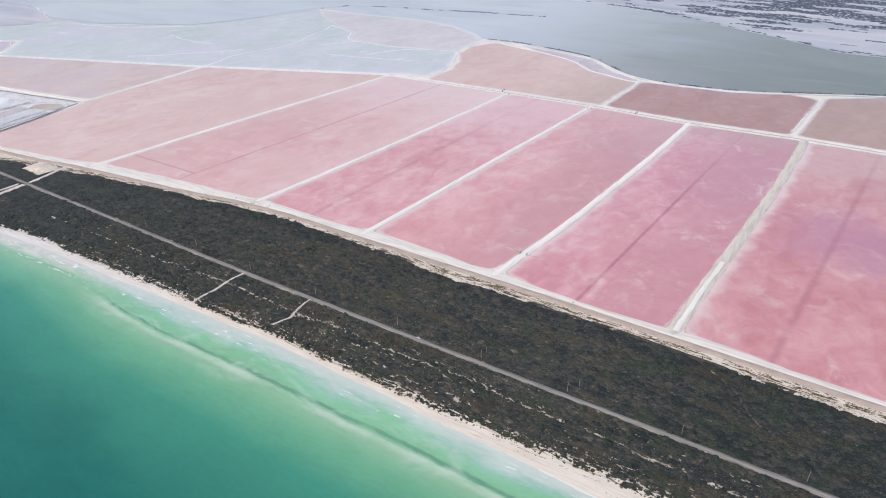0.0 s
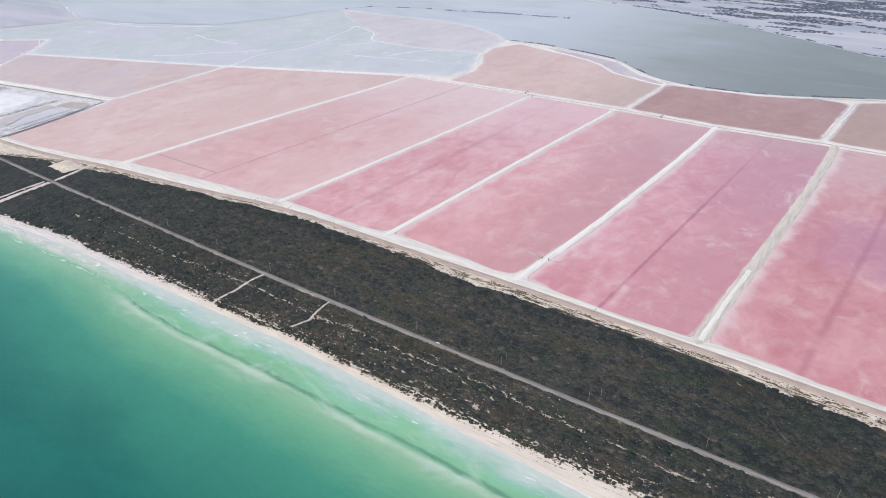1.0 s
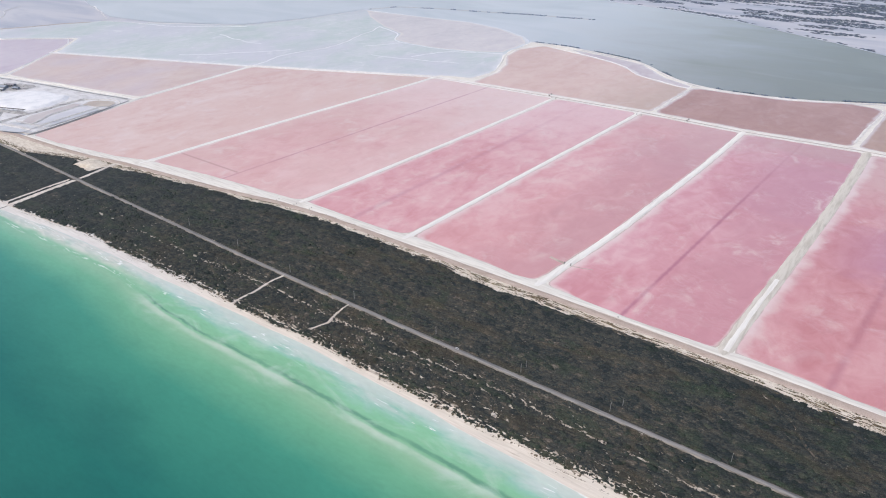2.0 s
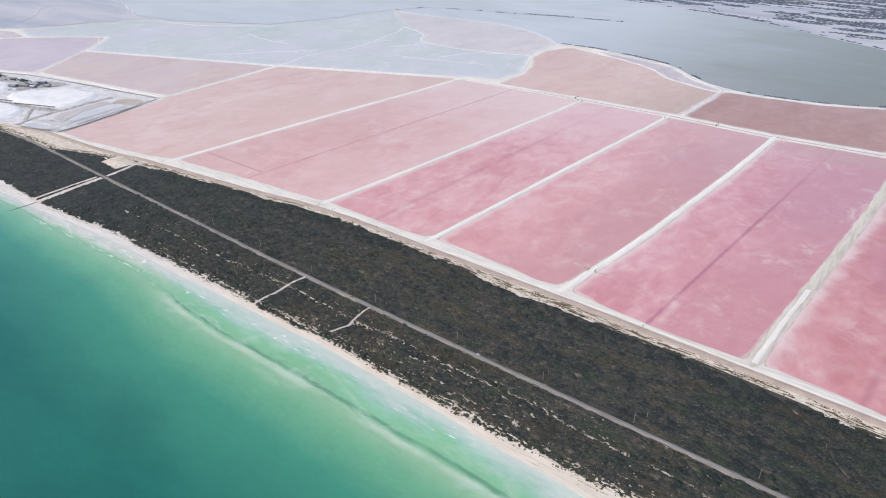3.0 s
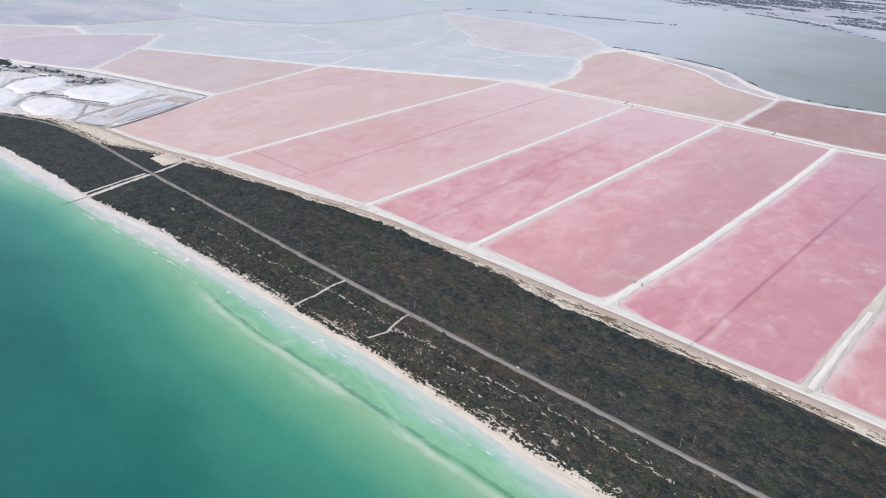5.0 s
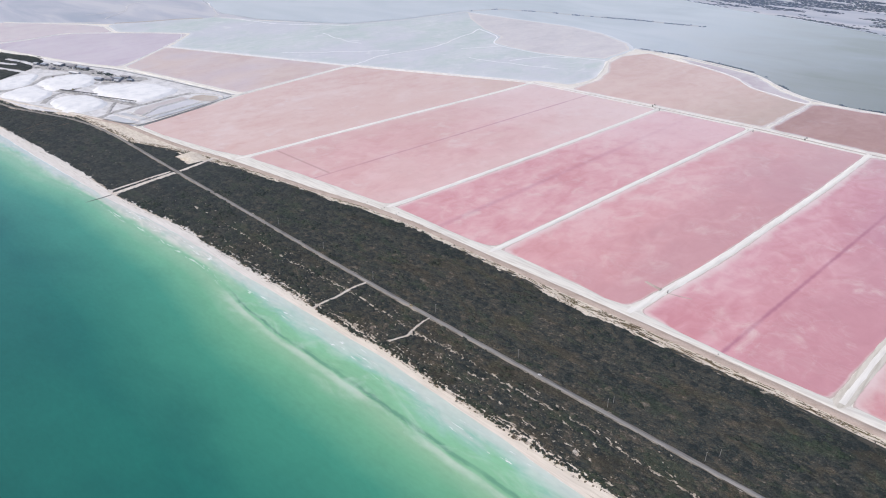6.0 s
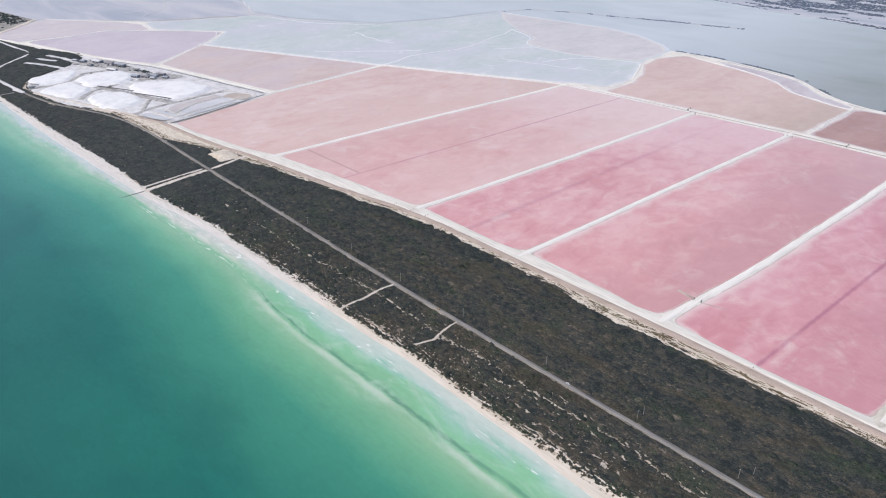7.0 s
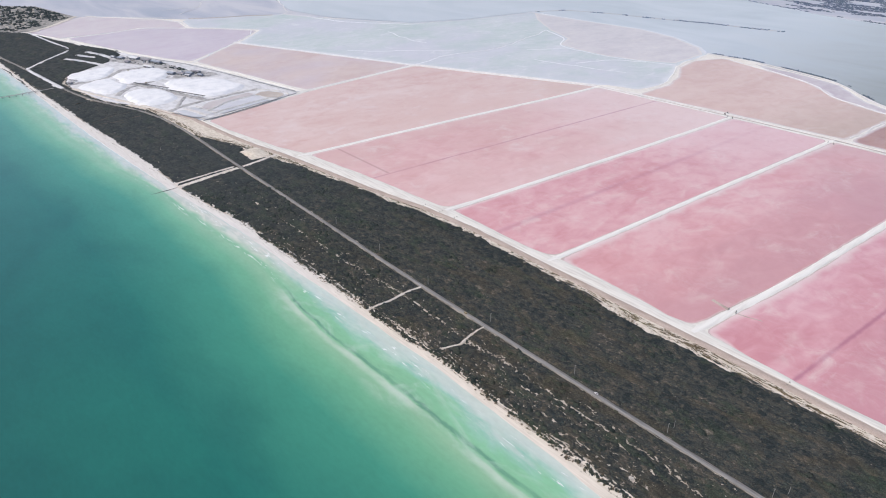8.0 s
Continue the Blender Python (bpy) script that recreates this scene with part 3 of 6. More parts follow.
# ---- lines of the plan (in units of UNIT metres; x along the coast, y inland) ----
SHORE = [(-5000, 170), (-1900, 222), (-1478, 236), (-1288, 240), (-1119, 241.5), (-996, 244.5), (-896, 248.5), (-827, 251.5), (-740, 256.5), (-695, 260), (-664, 264), (-632, 266), (-577, 268.5), (-537, 269.5), (-498, 269.7), (-444, 273), (-400, 274.3), (-366, 274.3), (-337, 276.2), (-308, 276.4), (-280, 276), (-256, 275), (-207, 273.8),
         (-184, 271.8), (-142, 270.7), (-104, 269.8), (-68, 267.5), (0, 266), (300, 268), (5000, 300)]
# the sand bar that runs along the shore: weed lies on it in the east, the swell breaks on it in the west
BAR = [(-5000, 130), (-1900, 185), (-1300, 208), (-1000, 216), (-860, 228), (-779, 242), (-733, 246), (-676, 245), (-633, 246.5), (-603, 248.5), (-570, 250.5), (-536, 252.5), (-509, 250), (-482, 247.5), (-461, 244), (-440, 242.5), (-420, 241), (-389, 240.7), (-356, 242), (-323, 242.2), (-290, 242.6), (-160, 242.7), (-108, 242.2), (0, 241), (300, 240), (5000, 270)]
BEACH_TOP = [(-5000, 180), (-1900, 234), (-1522, 241.5), (-1323, 246), (-1180, 250.5), (-1052, 254.5), (-951, 260), (-861, 264.5), (-772, 265), (-737, 264.5), (-701, 267.5), (-672, 270), (-640, 275), (-600, 279.5), (-570, 277), (-544, 279), (-500, 279.5), (-472, 279), (-457, 281.5), (-410, 280.5), (-371, 280.5), (-342, 282.5), (-316, 284), (-286, 281.5),
             (-259, 280.6), (-234, 280.2), (-190, 280.8), (-147, 281.5), (-109, 282), (-74, 282.6), (-42, 284), (0, 285), (300, 286), (5000, 315)]
ROAD = [(-5000, 190), (-1900, 228), (-1575, 251), (-1428, 266), (-1264, 279), (-1166, 292), (-1058, 331), (-1000, 342), (-923, 346), (-753, 341), (-580, 338), (-412, 334), (-200, 334.5), (0, 336), (300, 336), (5000, 350)]
SCRUB_TOP = [(-5000, 300), (-1850, 300), (-1790, 345), (-1680, 364), (-1553, 402), (-1492, 430), (-1440, 428), (-1400, 396), (-1340, 308), (-1290, 288), (-1240, 290), (-1150, 303), (-1058, 338), (-956, 344), (-889, 347), (-842, 365), (-812, 373), (-757, 384), (-691, 398), (-642, 405),
             (-597, 411), (-554, 417), (-516, 425), (-458, 430), (-383, 429), (-318, 427), (-284, 423), (-254, 421), (-229, 424), (-176, 423), (-107, 423), (-64, 421), (11, 419), (60, 418), (300, 418), (5000, 450)]
TRACK = [(-1046, 352), (-1000, 363), (-965, 374), (-875, 380), (-812, 388), (-763, 398.5), (-700, 406.5), (-649, 412.5), (-602, 418), (-560, 425), (-525, 432), (-461, 437), (-353, 436.5), (-206, 437.3), (-108, 435.7), (60, 433), (300, 431)]
SALT_EDGE = [(-1100, 332), (-1040, 352), (-1000, 366), (-965, 378), (-875, 384), (-810, 391), (-762, 402), (-709, 409), (-658, 415), (-610, 421), (-568, 428), (-528, 435), (-467, 440), (-300, 440.6), (-159, 440.8), (-68, 439), (59, 436.3), (300, 434.5)]
POND_EDGE = [(-951, 386), (-890, 390), (-832, 400), (-789, 407), (-743, 422), (-682, 431), (-634, 437), (-587, 442), (-541, 445), (-501, 451), (-445, 450), (-400, 450), (-361, 455), (-324, 455), (-286, 453), (-253, 450), (-228, 453), (-188, 448), (-137, 445), (-88, 446), (-65, 449), (-31, 447), (8, 443), (62, 441), (300, 438)]
FAR_BANK = [(-1400, 645), (-1003, 801), (-698, 934), (-477, 948), (-339, 955), (-198, 952), (-62, 964), (43, 965), (300, 978)]

# ---- ground, sea and coast ----
def horizon_ground():
    edge = [-20000, -8000, -4000] + list(range(-3000, 1501, 125)) + [2500, 5000, 20000]
    back = [-20000, -6000, -2500, -800, 150] + list(range(275, 3001, 125)) + [4500, 8000, 20000]
    gx, gy = np.meshgrid(edge, back)
    idx = np.arange(gx.size).reshape(gx.shape)
    faces = np.stack([idx[:-1, :-1], idx[:-1, 1:], idx[1:, 1:], idx[1:, :-1]], -1).reshape(-1, 4)
    z = np.where(gy < 250, -6.0, -0.35)
    ob = new("ground", mesh_of("ground", np.stack([gx, gy, z], -1).reshape(-1, 3), faces, M_FLATS, True))
    return tagged(ob, "pale salt and mud flats reaching to the horizon", "ground", "", "structure")


horizon_ground()
US = np.concatenate([[-5000, -3500, -2600], np.arange(-2200, 320, 6.0), [600, 1200, 2500, 5000]])


def shore_y(u):
    return curve_at(SHORE, u) + (fbm(u / 26, u * 0, 3) - 0.5) * 1.6


def beach_y(u):
    return curve_at(BEACH_TOP, u) + (fbm(u / 9, u * 0 + 9, 4) - 0.5) * 3.6


def sea_y(u, d):
    """How far out the water lies: 31.5 is on the bar."""
    shore, bar = shore_y(u), curve_at(BAR, u) + (fbm(u / 17, u * 0 + 4, 3) - 0.5) * 2.4
    return shore - (shore - bar) * d / 31.5 if d <= 31.5 else bar - (d - 31.5)


OFF = [-3, 0, 2, 4, 7, 10, 14, 18, 23, 28, 31.5, 35, 42, 55, 75, 110, 170, 260, 400, 700, 1500, 4000]
sea = lattice("sea", US, [((lambda u, d=d: sea_y(u, d)), (lambda u: u * 0)) for d in reversed(OFF)], M_SEA, list(reversed(OFF)))
tagged(sea, "turquoise sea, pale over the sand near the shore", "sea", "", "structure")
beach = lattice("beach", US, [((lambda u, k=k: shore_y(u) * (1 - k) - 3 * (1 - k) + k * (beach_y(u) + 3)), (lambda u, k=k: -0.35 + 1.5 * k ** 0.8 + (fbm(u / 9, u * 0 + 30 * k, 3) - 0.5) * 0.5 * k)) for k in (0, 0.15, 0.3, 0.5, 0.7, 0.85, 1.0)], M_BEACH)
tagged(beach, "pale sand beach sloping into the sea", "beach", "", "structure")


def land_z(u, v):
    return 0.9 + (fbm(u / 40, v / 16, 3) - 0.5) * 0.8


scrubland = lattice("scrub_ground", US, [((lambda u, k=k: (curve_at(BEACH_TOP, u) - 1) * (1 - k) + k * (curve_at(SCRUB_TOP, u) + 3)), (lambda u, k=k: land_z(u, curve_at(BEACH_TOP, u) * (1 - k) + k * curve_at(SCRUB_TOP, u)))) for k in np.linspace(0, 1, 30)], M_FLOOR)
tagged(scrubland, "sandy litter-covered ground under coastal scrub", "ground", "", "structure")


# ---- salt ponds ----
def shifted(line, off):
    """The line moved sideways, to its left for a positive distance."""
    pts = np.array(line, float)
    d = np.gradient(pts, axis=0)
    d /= np.linalg.norm(d, axis=1)[:, None]
    return [tuple(p) for p in pts + np.stack([-d[:, 1], d[:, 0]], 1) * off]


def round_corners(poly, r):
    out = []
    n = len(poly)
    for k in range(n):
        p, a, b = (Vector(poly[i % n]) for i in (k, k - 1, k + 1))
        u, w = (a - p), (b - p)
        if u.length < 3 or w.length < 3 or u.normalized().dot(w.normalized()) < -0.8:
            out.append(tuple(p))
            continue
        s0, s1 = p + u.normalized() * min(r, u.length * 0.45), p + w.normalized() * min(r, w.length * 0.45)
        out += [tuple(s0 * (1 - t) ** 2 + p * 2 * t * (1 - t) + s1 * t * t) for t in (0, 0.25, 0.5, 0.75, 1)]
    return out


def span_of(line, x0, x1):
    xs = [x for x, _ in line if x0 < x < x1]
    return [(x, float(curve_at(line, x))) for x in [x0, *xs, x1]]


DIKES = [
    ([(-741, 414), (-736.6, 460), (-732.2, 525), (-728, 570), (-724, 615), (-714, 717), (-707.5, 772), (-701, 830), (-693.6, 934)], 3.7),
    ([(-507, 452), (-502, 495), (-494.8, 586), (-491, 636), (-486.6, 686), (-479, 807), (-474.6, 874), (-471.5, 944)], 3.6),
    ([(-369, 452), (-366.6, 478), (-361, 564), (-355.4, 668), (-347.2, 790), (-342.4, 863), (-337, 952)], 3.4),
    ([(-227, 452), (-222, 492), (-212.6, 572), (-205, 691), (-200.4, 760), (-196.4, 844), (-193, 950)], 4.2),
    ([(-74, 448), (-72.4, 490), (-64.4, 602), (-56.6, 720), (-50, 855), (-47.5, 961)], 5.2),
    ([(95, 441), (104, 700), (112, 968)], 4.0)]
PINK_SALT = (0.80, 0.67, 0.645)
POND_LOOKS = [
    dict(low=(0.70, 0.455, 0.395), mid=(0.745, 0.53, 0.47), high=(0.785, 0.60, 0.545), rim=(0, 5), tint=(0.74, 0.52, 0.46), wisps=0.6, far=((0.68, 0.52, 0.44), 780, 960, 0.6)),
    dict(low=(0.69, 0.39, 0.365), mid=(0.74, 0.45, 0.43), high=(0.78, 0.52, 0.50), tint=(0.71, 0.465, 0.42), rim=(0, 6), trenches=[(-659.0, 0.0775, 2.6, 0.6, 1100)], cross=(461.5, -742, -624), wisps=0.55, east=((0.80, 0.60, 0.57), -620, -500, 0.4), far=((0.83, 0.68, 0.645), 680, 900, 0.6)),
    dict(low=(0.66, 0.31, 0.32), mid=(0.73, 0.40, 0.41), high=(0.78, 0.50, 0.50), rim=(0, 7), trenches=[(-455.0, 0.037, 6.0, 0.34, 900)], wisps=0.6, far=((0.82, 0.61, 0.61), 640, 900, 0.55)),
    # mauve east sides and bands below: lens vignetting put into the brine colour
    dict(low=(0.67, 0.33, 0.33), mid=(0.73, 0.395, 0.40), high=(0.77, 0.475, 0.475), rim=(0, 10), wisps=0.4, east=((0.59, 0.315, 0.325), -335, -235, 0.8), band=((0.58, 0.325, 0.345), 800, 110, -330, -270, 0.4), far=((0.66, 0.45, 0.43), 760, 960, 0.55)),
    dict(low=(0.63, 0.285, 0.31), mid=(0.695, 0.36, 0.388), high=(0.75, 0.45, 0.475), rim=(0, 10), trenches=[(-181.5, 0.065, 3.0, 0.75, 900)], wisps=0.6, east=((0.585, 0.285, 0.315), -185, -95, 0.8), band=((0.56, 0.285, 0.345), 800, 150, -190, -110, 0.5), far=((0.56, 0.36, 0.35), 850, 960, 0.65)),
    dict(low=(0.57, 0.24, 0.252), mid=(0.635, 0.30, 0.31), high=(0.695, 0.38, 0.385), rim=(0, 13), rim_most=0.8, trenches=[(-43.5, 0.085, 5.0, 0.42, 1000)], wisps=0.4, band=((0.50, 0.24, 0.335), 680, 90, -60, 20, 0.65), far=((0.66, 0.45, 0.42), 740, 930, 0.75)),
]
def far_line(off, x0=-1400, x1=300):
    """A line beside the bank behind the ponds, which narrows towards the works."""
    return [(x, y + off * float(np.interp(x, [-720, -470], [0.6, 1.0]))) for x, y in span_of(FAR_BANK, x0, x1)]


lines = [([(-951, 386), (-985, 566), (-1003, 797)], 6.0)] + DIKES
for k in range(6):
    (left, wl), (right, wr) = lines[k], lines[k + 1]
    look_k = POND_LOOKS[k]
    a, b = shifted(left, -wl * 0.84), shifted(right, wr * 0.84)
    if k == 0:
        a = shifted(left, -4.0)
    bottom = span_of(POND_EDGE, a[0][0] + 1, b[0][0] - 1)
    top = far_line(-8.5, a[-1][0], b[-1][0])
    poly = round_corners(bottom + b[1:-1] + list(reversed(top)) + list(reversed(a[1:-1])), 10)
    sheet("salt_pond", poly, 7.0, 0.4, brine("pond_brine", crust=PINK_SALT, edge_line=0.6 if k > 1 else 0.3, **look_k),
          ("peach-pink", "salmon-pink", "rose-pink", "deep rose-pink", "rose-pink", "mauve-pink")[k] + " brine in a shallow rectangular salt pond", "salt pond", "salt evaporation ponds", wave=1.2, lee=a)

NORTH_EDGE = far_line(10)
POND_Q = [(-1292, 517), (-1392, 642), *[(x, y - 4) for x, y in span_of(FAR_BANK, -1386, -1006)], (-999, 690), (-990, 572), (-1067, 556), (-1142, 544), (-1206, 531)]
POND_R = [(-1300, 512), (-1404, 655), (-1480, 737), (-1549, 689), (-1613, 630), (-1682, 555), (-1671, 478), (-1677, 424), (-1676, 398), (-1646, 401), (-1521, 434), (-1414, 464), (-1345, 489)]
POND_R2 = [(-1688, 557), (-1620, 633), (-1698, 646), (-1760, 626), (-1852, 559), (-1932, 500), (-1870, 420), (-1800, 345), (-1690, 383), (-1684, 424), (-1678, 480)]
PALE_EDGE = [(-629, 972), (-633, 1022), (-651, 1080), (-685, 1140), (-692, 1200), (-694, 1261)]
RIM_N = [(-660, 1258), (-560, 1232), (-489, 1208), (-437, 1172), (-418, 1150), (-379, 1133), (-328, 1120)]
SHORE_N = [(-700, 1272), (-617, 1278), (-510, 1258), (-445, 1240), (-378, 1174), (-322, 1142), (-260, 1137), (-174, 1149), (-96, 1185), (31, 1250), (150, 1290), (400, 1380)]
POND_N1 = span_of(NORTH_EDGE, -626, -326) + [(-321, 1114)] + list(reversed(RIM_N)) + [(-686, 1200), (-676, 1140), (-642, 1080), (-624, 1022)]
POND_N2 = span_of(NORTH_EDGE, -321, -67) + [(-53, 1172), (-96, 1180), (-174, 1144), (-260, 1132), (-316, 1128)]
POND_N3 = span_of(NORTH_EDGE, -60, 320) + [(320, 1322), (150, 1282), (31, 1242), (-46, 1186)]
PALE_N = [(-1229, 1364), (-1195, 1358), (-1078, 1368), (-922, 1382), (-830, 1362), (-736, 1312), (-694, 1261)]
POND_W = [(x, y + 4) for x, y in span_of(FAR_BANK, -1394, -1010)] + span_of(NORTH_EDGE, -995, -700) + [(-690, 950), (-640, 966)] + PALE_EDGE[1:-1] + list(reversed(PALE_N)) + [(-1264, 1177), (-1315, 1046), (-1517, 930), (-1622, 884), (-1690, 765), (-1722, 690), (-1704, 658), (-1619, 643), (-1549, 700), (-1484, 748), (-1405, 668)]
for poly, label, looks, step in (
        (POND_Q, "pale salmon brine in a broad salt pond", dict(low=(0.66, 0.48, 0.415), mid=(0.71, 0.54, 0.475), high=(0.74, 0.585, 0.535), tint=(0.64, 0.52, 0.545), rim=(0, 5), wisps=0.2), 12),
        (POND_R, "pale lilac brine in a broad salt pond", dict(low=(0.61, 0.49, 0.55), mid=(0.655, 0.545, 0.60), high=(0.70, 0.595, 0.635), tint=(0.67, 0.565, 0.605), rim=(0, 5), wisps=0.2), 14),
        (POND_R2, "pale pink brine at the edge of a broad salt pond", dict(low=(0.68, 0.55, 0.57), mid=(0.71, 0.59, 0.60), high=(0.74, 0.63, 0.62), rim=(0, 5), wisps=0.3), 14),
        (POND_N1, "apricot brine in a salt pond beside the lagoon", dict(low=(0.69, 0.47, 0.40), mid=(0.73, 0.515, 0.445), high=(0.76, 0.56, 0.49), rim=(0, 6), wisps=0.15, east=((0.56, 0.415, 0.33), -520, -370, 0.75)), 9),
        (POND_N2, "brown-rose brine in a long salt pond", dict(low=(0.43, 0.232, 0.19), mid=(0.47, 0.265, 0.218), high=(0.51, 0.298, 0.25), rim=(0, 6), wisps=0.12), 9),
        (POND_N3, "brownish pink brine in a salt pond", dict(low=(0.46, 0.29, 0.222), mid=(0.49, 0.315, 0.243), high=(0.525, 0.345, 0.273), rim=(0, 6), wisps=0.12), 12),
        (POND_W, "pale grey-green brine with white salt streaks", dict(low=(0.545, 0.605, 0.57), mid=(0.62, 0.657, 0.63), high=(0.695, 0.70, 0.70), tint=(0.67, 0.645, 0.70), crust=(0.82, 0.81, 0.81), rim=(0, 12), wisps=0.8), 16)):
    looks.setdefault("crust", (0.80, 0.74, 0.72))
    sheet("salt_pond", round_corners(poly, 10), step, 0.35, brine("pond_brine", **looks), label, "salt pond", "salt evaporation ponds", wave=1.5)

LAGOON = SHORE_N + [(900, 1500), (900, 1760), (400, 1640), (140, 1570), (19, 1550), (-65, 1545), (-156, 1611), (-283, 1684), (-432, 1769), (-592, 1819), (-746, 1848), (-1000, 1930), (-1500, 2080), (-2600, 2400),
                    (-3000, 1700), (-2300, 1150), (-1860, 985), (-1660, 920), (-1517, 942), (-1320, 1050), (-1268, 1180), (-1232, 1370)] + PALE_N[1:]
sheet("salt_pond", [(-1050, 1222), (-966, 1183), (-940, 1128), (-892, 1117), (-819, 1115), (-740, 1137), (-700, 1160), (-702, 1255), (-736, 1304), (-830, 1354), (-922, 1374), (-1078, 1360), (-1190, 1350), (-1220, 1356), (-1150, 1290)], 14, 0.4,
      brine("pond_brine", (0.64, 0.575, 0.58), (0.70, 0.635, 0.63), (0.75, 0.69, 0.665), crust=(0.84, 0.77, 0.70), rim=(0, 8), wisps=0.5), "pale pinkish brine with cream salt streaks", "salt pond", "salt evaporation ponds", wave=2.5)


def make_lagoon():
    """Silty lagoon water, shallower and paler westward, with sky reflection put into the colour."""
    s = Shade("lagoon_water", 0.2, 0.4)
    cloud = s.noise(170, 5, (1.6, 0.8, 1), 0.6, 20)
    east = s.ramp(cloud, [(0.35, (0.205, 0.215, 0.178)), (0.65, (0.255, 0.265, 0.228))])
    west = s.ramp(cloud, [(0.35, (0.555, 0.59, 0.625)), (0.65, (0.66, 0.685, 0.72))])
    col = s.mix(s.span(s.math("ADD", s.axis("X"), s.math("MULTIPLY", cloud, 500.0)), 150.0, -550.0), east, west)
    silt = s.math("MULTIPLY", s.span(s.noise(90, 5, (3.0, 0.35, 1), 0.8, 18), 0.54, 0.74), 0.13)
    col = s.mix(silt, col, (0.52, 0.54, 0.53))
    return s.done(col, bump=s.noise(2.5, 4), strength=0.08, distance=0.06)


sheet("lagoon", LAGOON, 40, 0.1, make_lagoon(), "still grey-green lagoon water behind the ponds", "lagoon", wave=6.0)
sheet("salt_pond", round_corners(RIM_N[1:] + [(-322, 1132), (-378, 1162), (-440, 1226), (-510, 1247), (-600, 1262)], 6), 9, 0.32, brine("pond_brine", (0.56, 0.46, 0.48), (0.62, 0.52, 0.53), (0.68, 0.60, 0.60), rim=(0, 6), wisps=0.3),
      "pale mauve brine in a narrow strip by the lagoon", "salt pond", "salt evaporation ponds", wave=2.0)

# salt bed under and round the ponds
sheet("salt_bed", [(-1000, 376), (-761, 420), (-522, 444), (-233, 448), (-74, 443), (330, 438), (330, 1330), (31, 1240), (-96, 1180), (-260, 1134), (-322, 1140), (-378, 1172), (-445, 1238), (-617, 1274), (-700, 1268),
                   (-736, 1310), (-922, 1378), (-1226, 1360), (-1262, 1177), (-1313, 1046), (-1517, 936), (-1700, 690), (-1930, 510), (-1800, 335), (-1500, 370), (-1400, 330), (-1330, 296), (-1200, 290), (-1100, 320)], 40, 0.2, M_SALT,
      "white salt crust ground between the ponds", "salt flat")

# ---- banks and tracks ----
M_SALT_OLD = salt_crust("weathered_salt", (0.68, 0.64, 0.57), (0.53, 0.49, 0.42), 4.0, (0.6, 6.0, 1))
verge_u = np.arange(-1096, 320, 4.0)
verge = lattice("track_verge", verge_u, [((lambda u, k=k: (curve_at(SCRUB_TOP, u) - 3) * (1 - k) + k * curve_at(SALT_EDGE, u)), (lambda u, k=k: 0.95 + (fbm(u / 7, u * 0 + 20 * k, 3) - 0.5) * 0.4)) for k in np.linspace(0, 1, 8)], M_VERGE)
tagged(verge, "sandy verge between the scrub and the pond track", "verge", "", "structure")
bank("dirt_track", TRACK, 6.2, 7.6, 1.15, 0.8, M_DIRT, "tan unpaved track along the ponds", "track", seed=3, rough=0.12)
PROFILE = ((0.0, 0.9), (0.12, 1.12), (0.45, 1.05), (0.75, 0.8), (1.0, 0.34))
salt_bank = lattice("salt_bank", verge_u[36:], [((lambda u, k=k: curve_at(SALT_EDGE, u) * (1 - k) + k * (curve_at(POND_EDGE, u) + 1.5 + (fbm(u / 9, u * 0 + 77, 3) - 0.5) * 1.6)), (lambda u, k=k, z=z: z + (fbm(u / 6, u * 0 + 50 * k, 3) - 0.5) * 0.12)) for k, z in PROFILE], M_SALT)
tagged(salt_bank, "broad white salt bank edging the ponds", "dike", "", "structure")
for k, (line, w) in enumerate(DIKES):
    line = [(line[0][0], line[0][1] - 7)] + line
    bank("salt_dike", rounded(line, 2), w * (1.35 if k == 4 else 1.1), w * (2.05 if k == 4 else 1.75), 1.05, 0.3, M_SALT_OLD if k == 4 else M_DIKE, "straight white salt dike between two ponds", "dike", "dikes between the ponds", seed=10 + k, rough=0.18)
bank("salt_crest", rounded([(-73.4, 447), (-71.8, 492), (-69.6, 530), (-66.4, 574)], 2), 2.8, 4.4, 1.22, 0.95, M_DIKE, "bright white salt crest on a weathered dike", "dike", seed=18, rough=0.4)
bank("salt_dike", [(-951, 388), (-985, 566), (-1003, 800)], 3.4, 6.4, 1.05, 0.3, M_DIKE, "white salt dike beside the salt works", "dike", "dikes between the ponds", seed=20)
M_FARBANK = salt_crust("trodden_salt", (0.79, 0.765, 0.74), (0.62, 0.59, 0.56), 4.0, (5.0, 0.6, 1))
M_CANAL = plain("muddy_water", (0.46, 0.40, 0.37), 0.3, 0.5, 0.0, 6.0, 0.3)
bank("far_road", rounded([(-1402, 644), (-1100, 763), (-1010, 799), (-985, 813)], 1), 2.4, 4.6, 1.1, 0.3, M_SHOAL, "white salt road on a bank behind the ponds", "track", seed=24, rough=0.2)
bank("far_road", far_line(5.2, -1003), 2.7, 4.8, 1.2, 0.3, M_FARBANK, "white salt road on a bank behind the ponds", "track", seed=21, rough=0.2)
bank("salt_dike", far_line(-5.6, -1003), 2.2, 4.3, 1.0, 0.3, M_FARBANK, "low white salt dike along a canal", "dike", seed=22, rough=0.25)
bank("canal", far_line(-0.5, -760), 1.8, 3.2, 0.55, 0.3, M_CANAL, "narrow muddy canal between two banks", "canal", seed=23)
SHARP = {0, 1, 2, 3, 4, 9, 20}
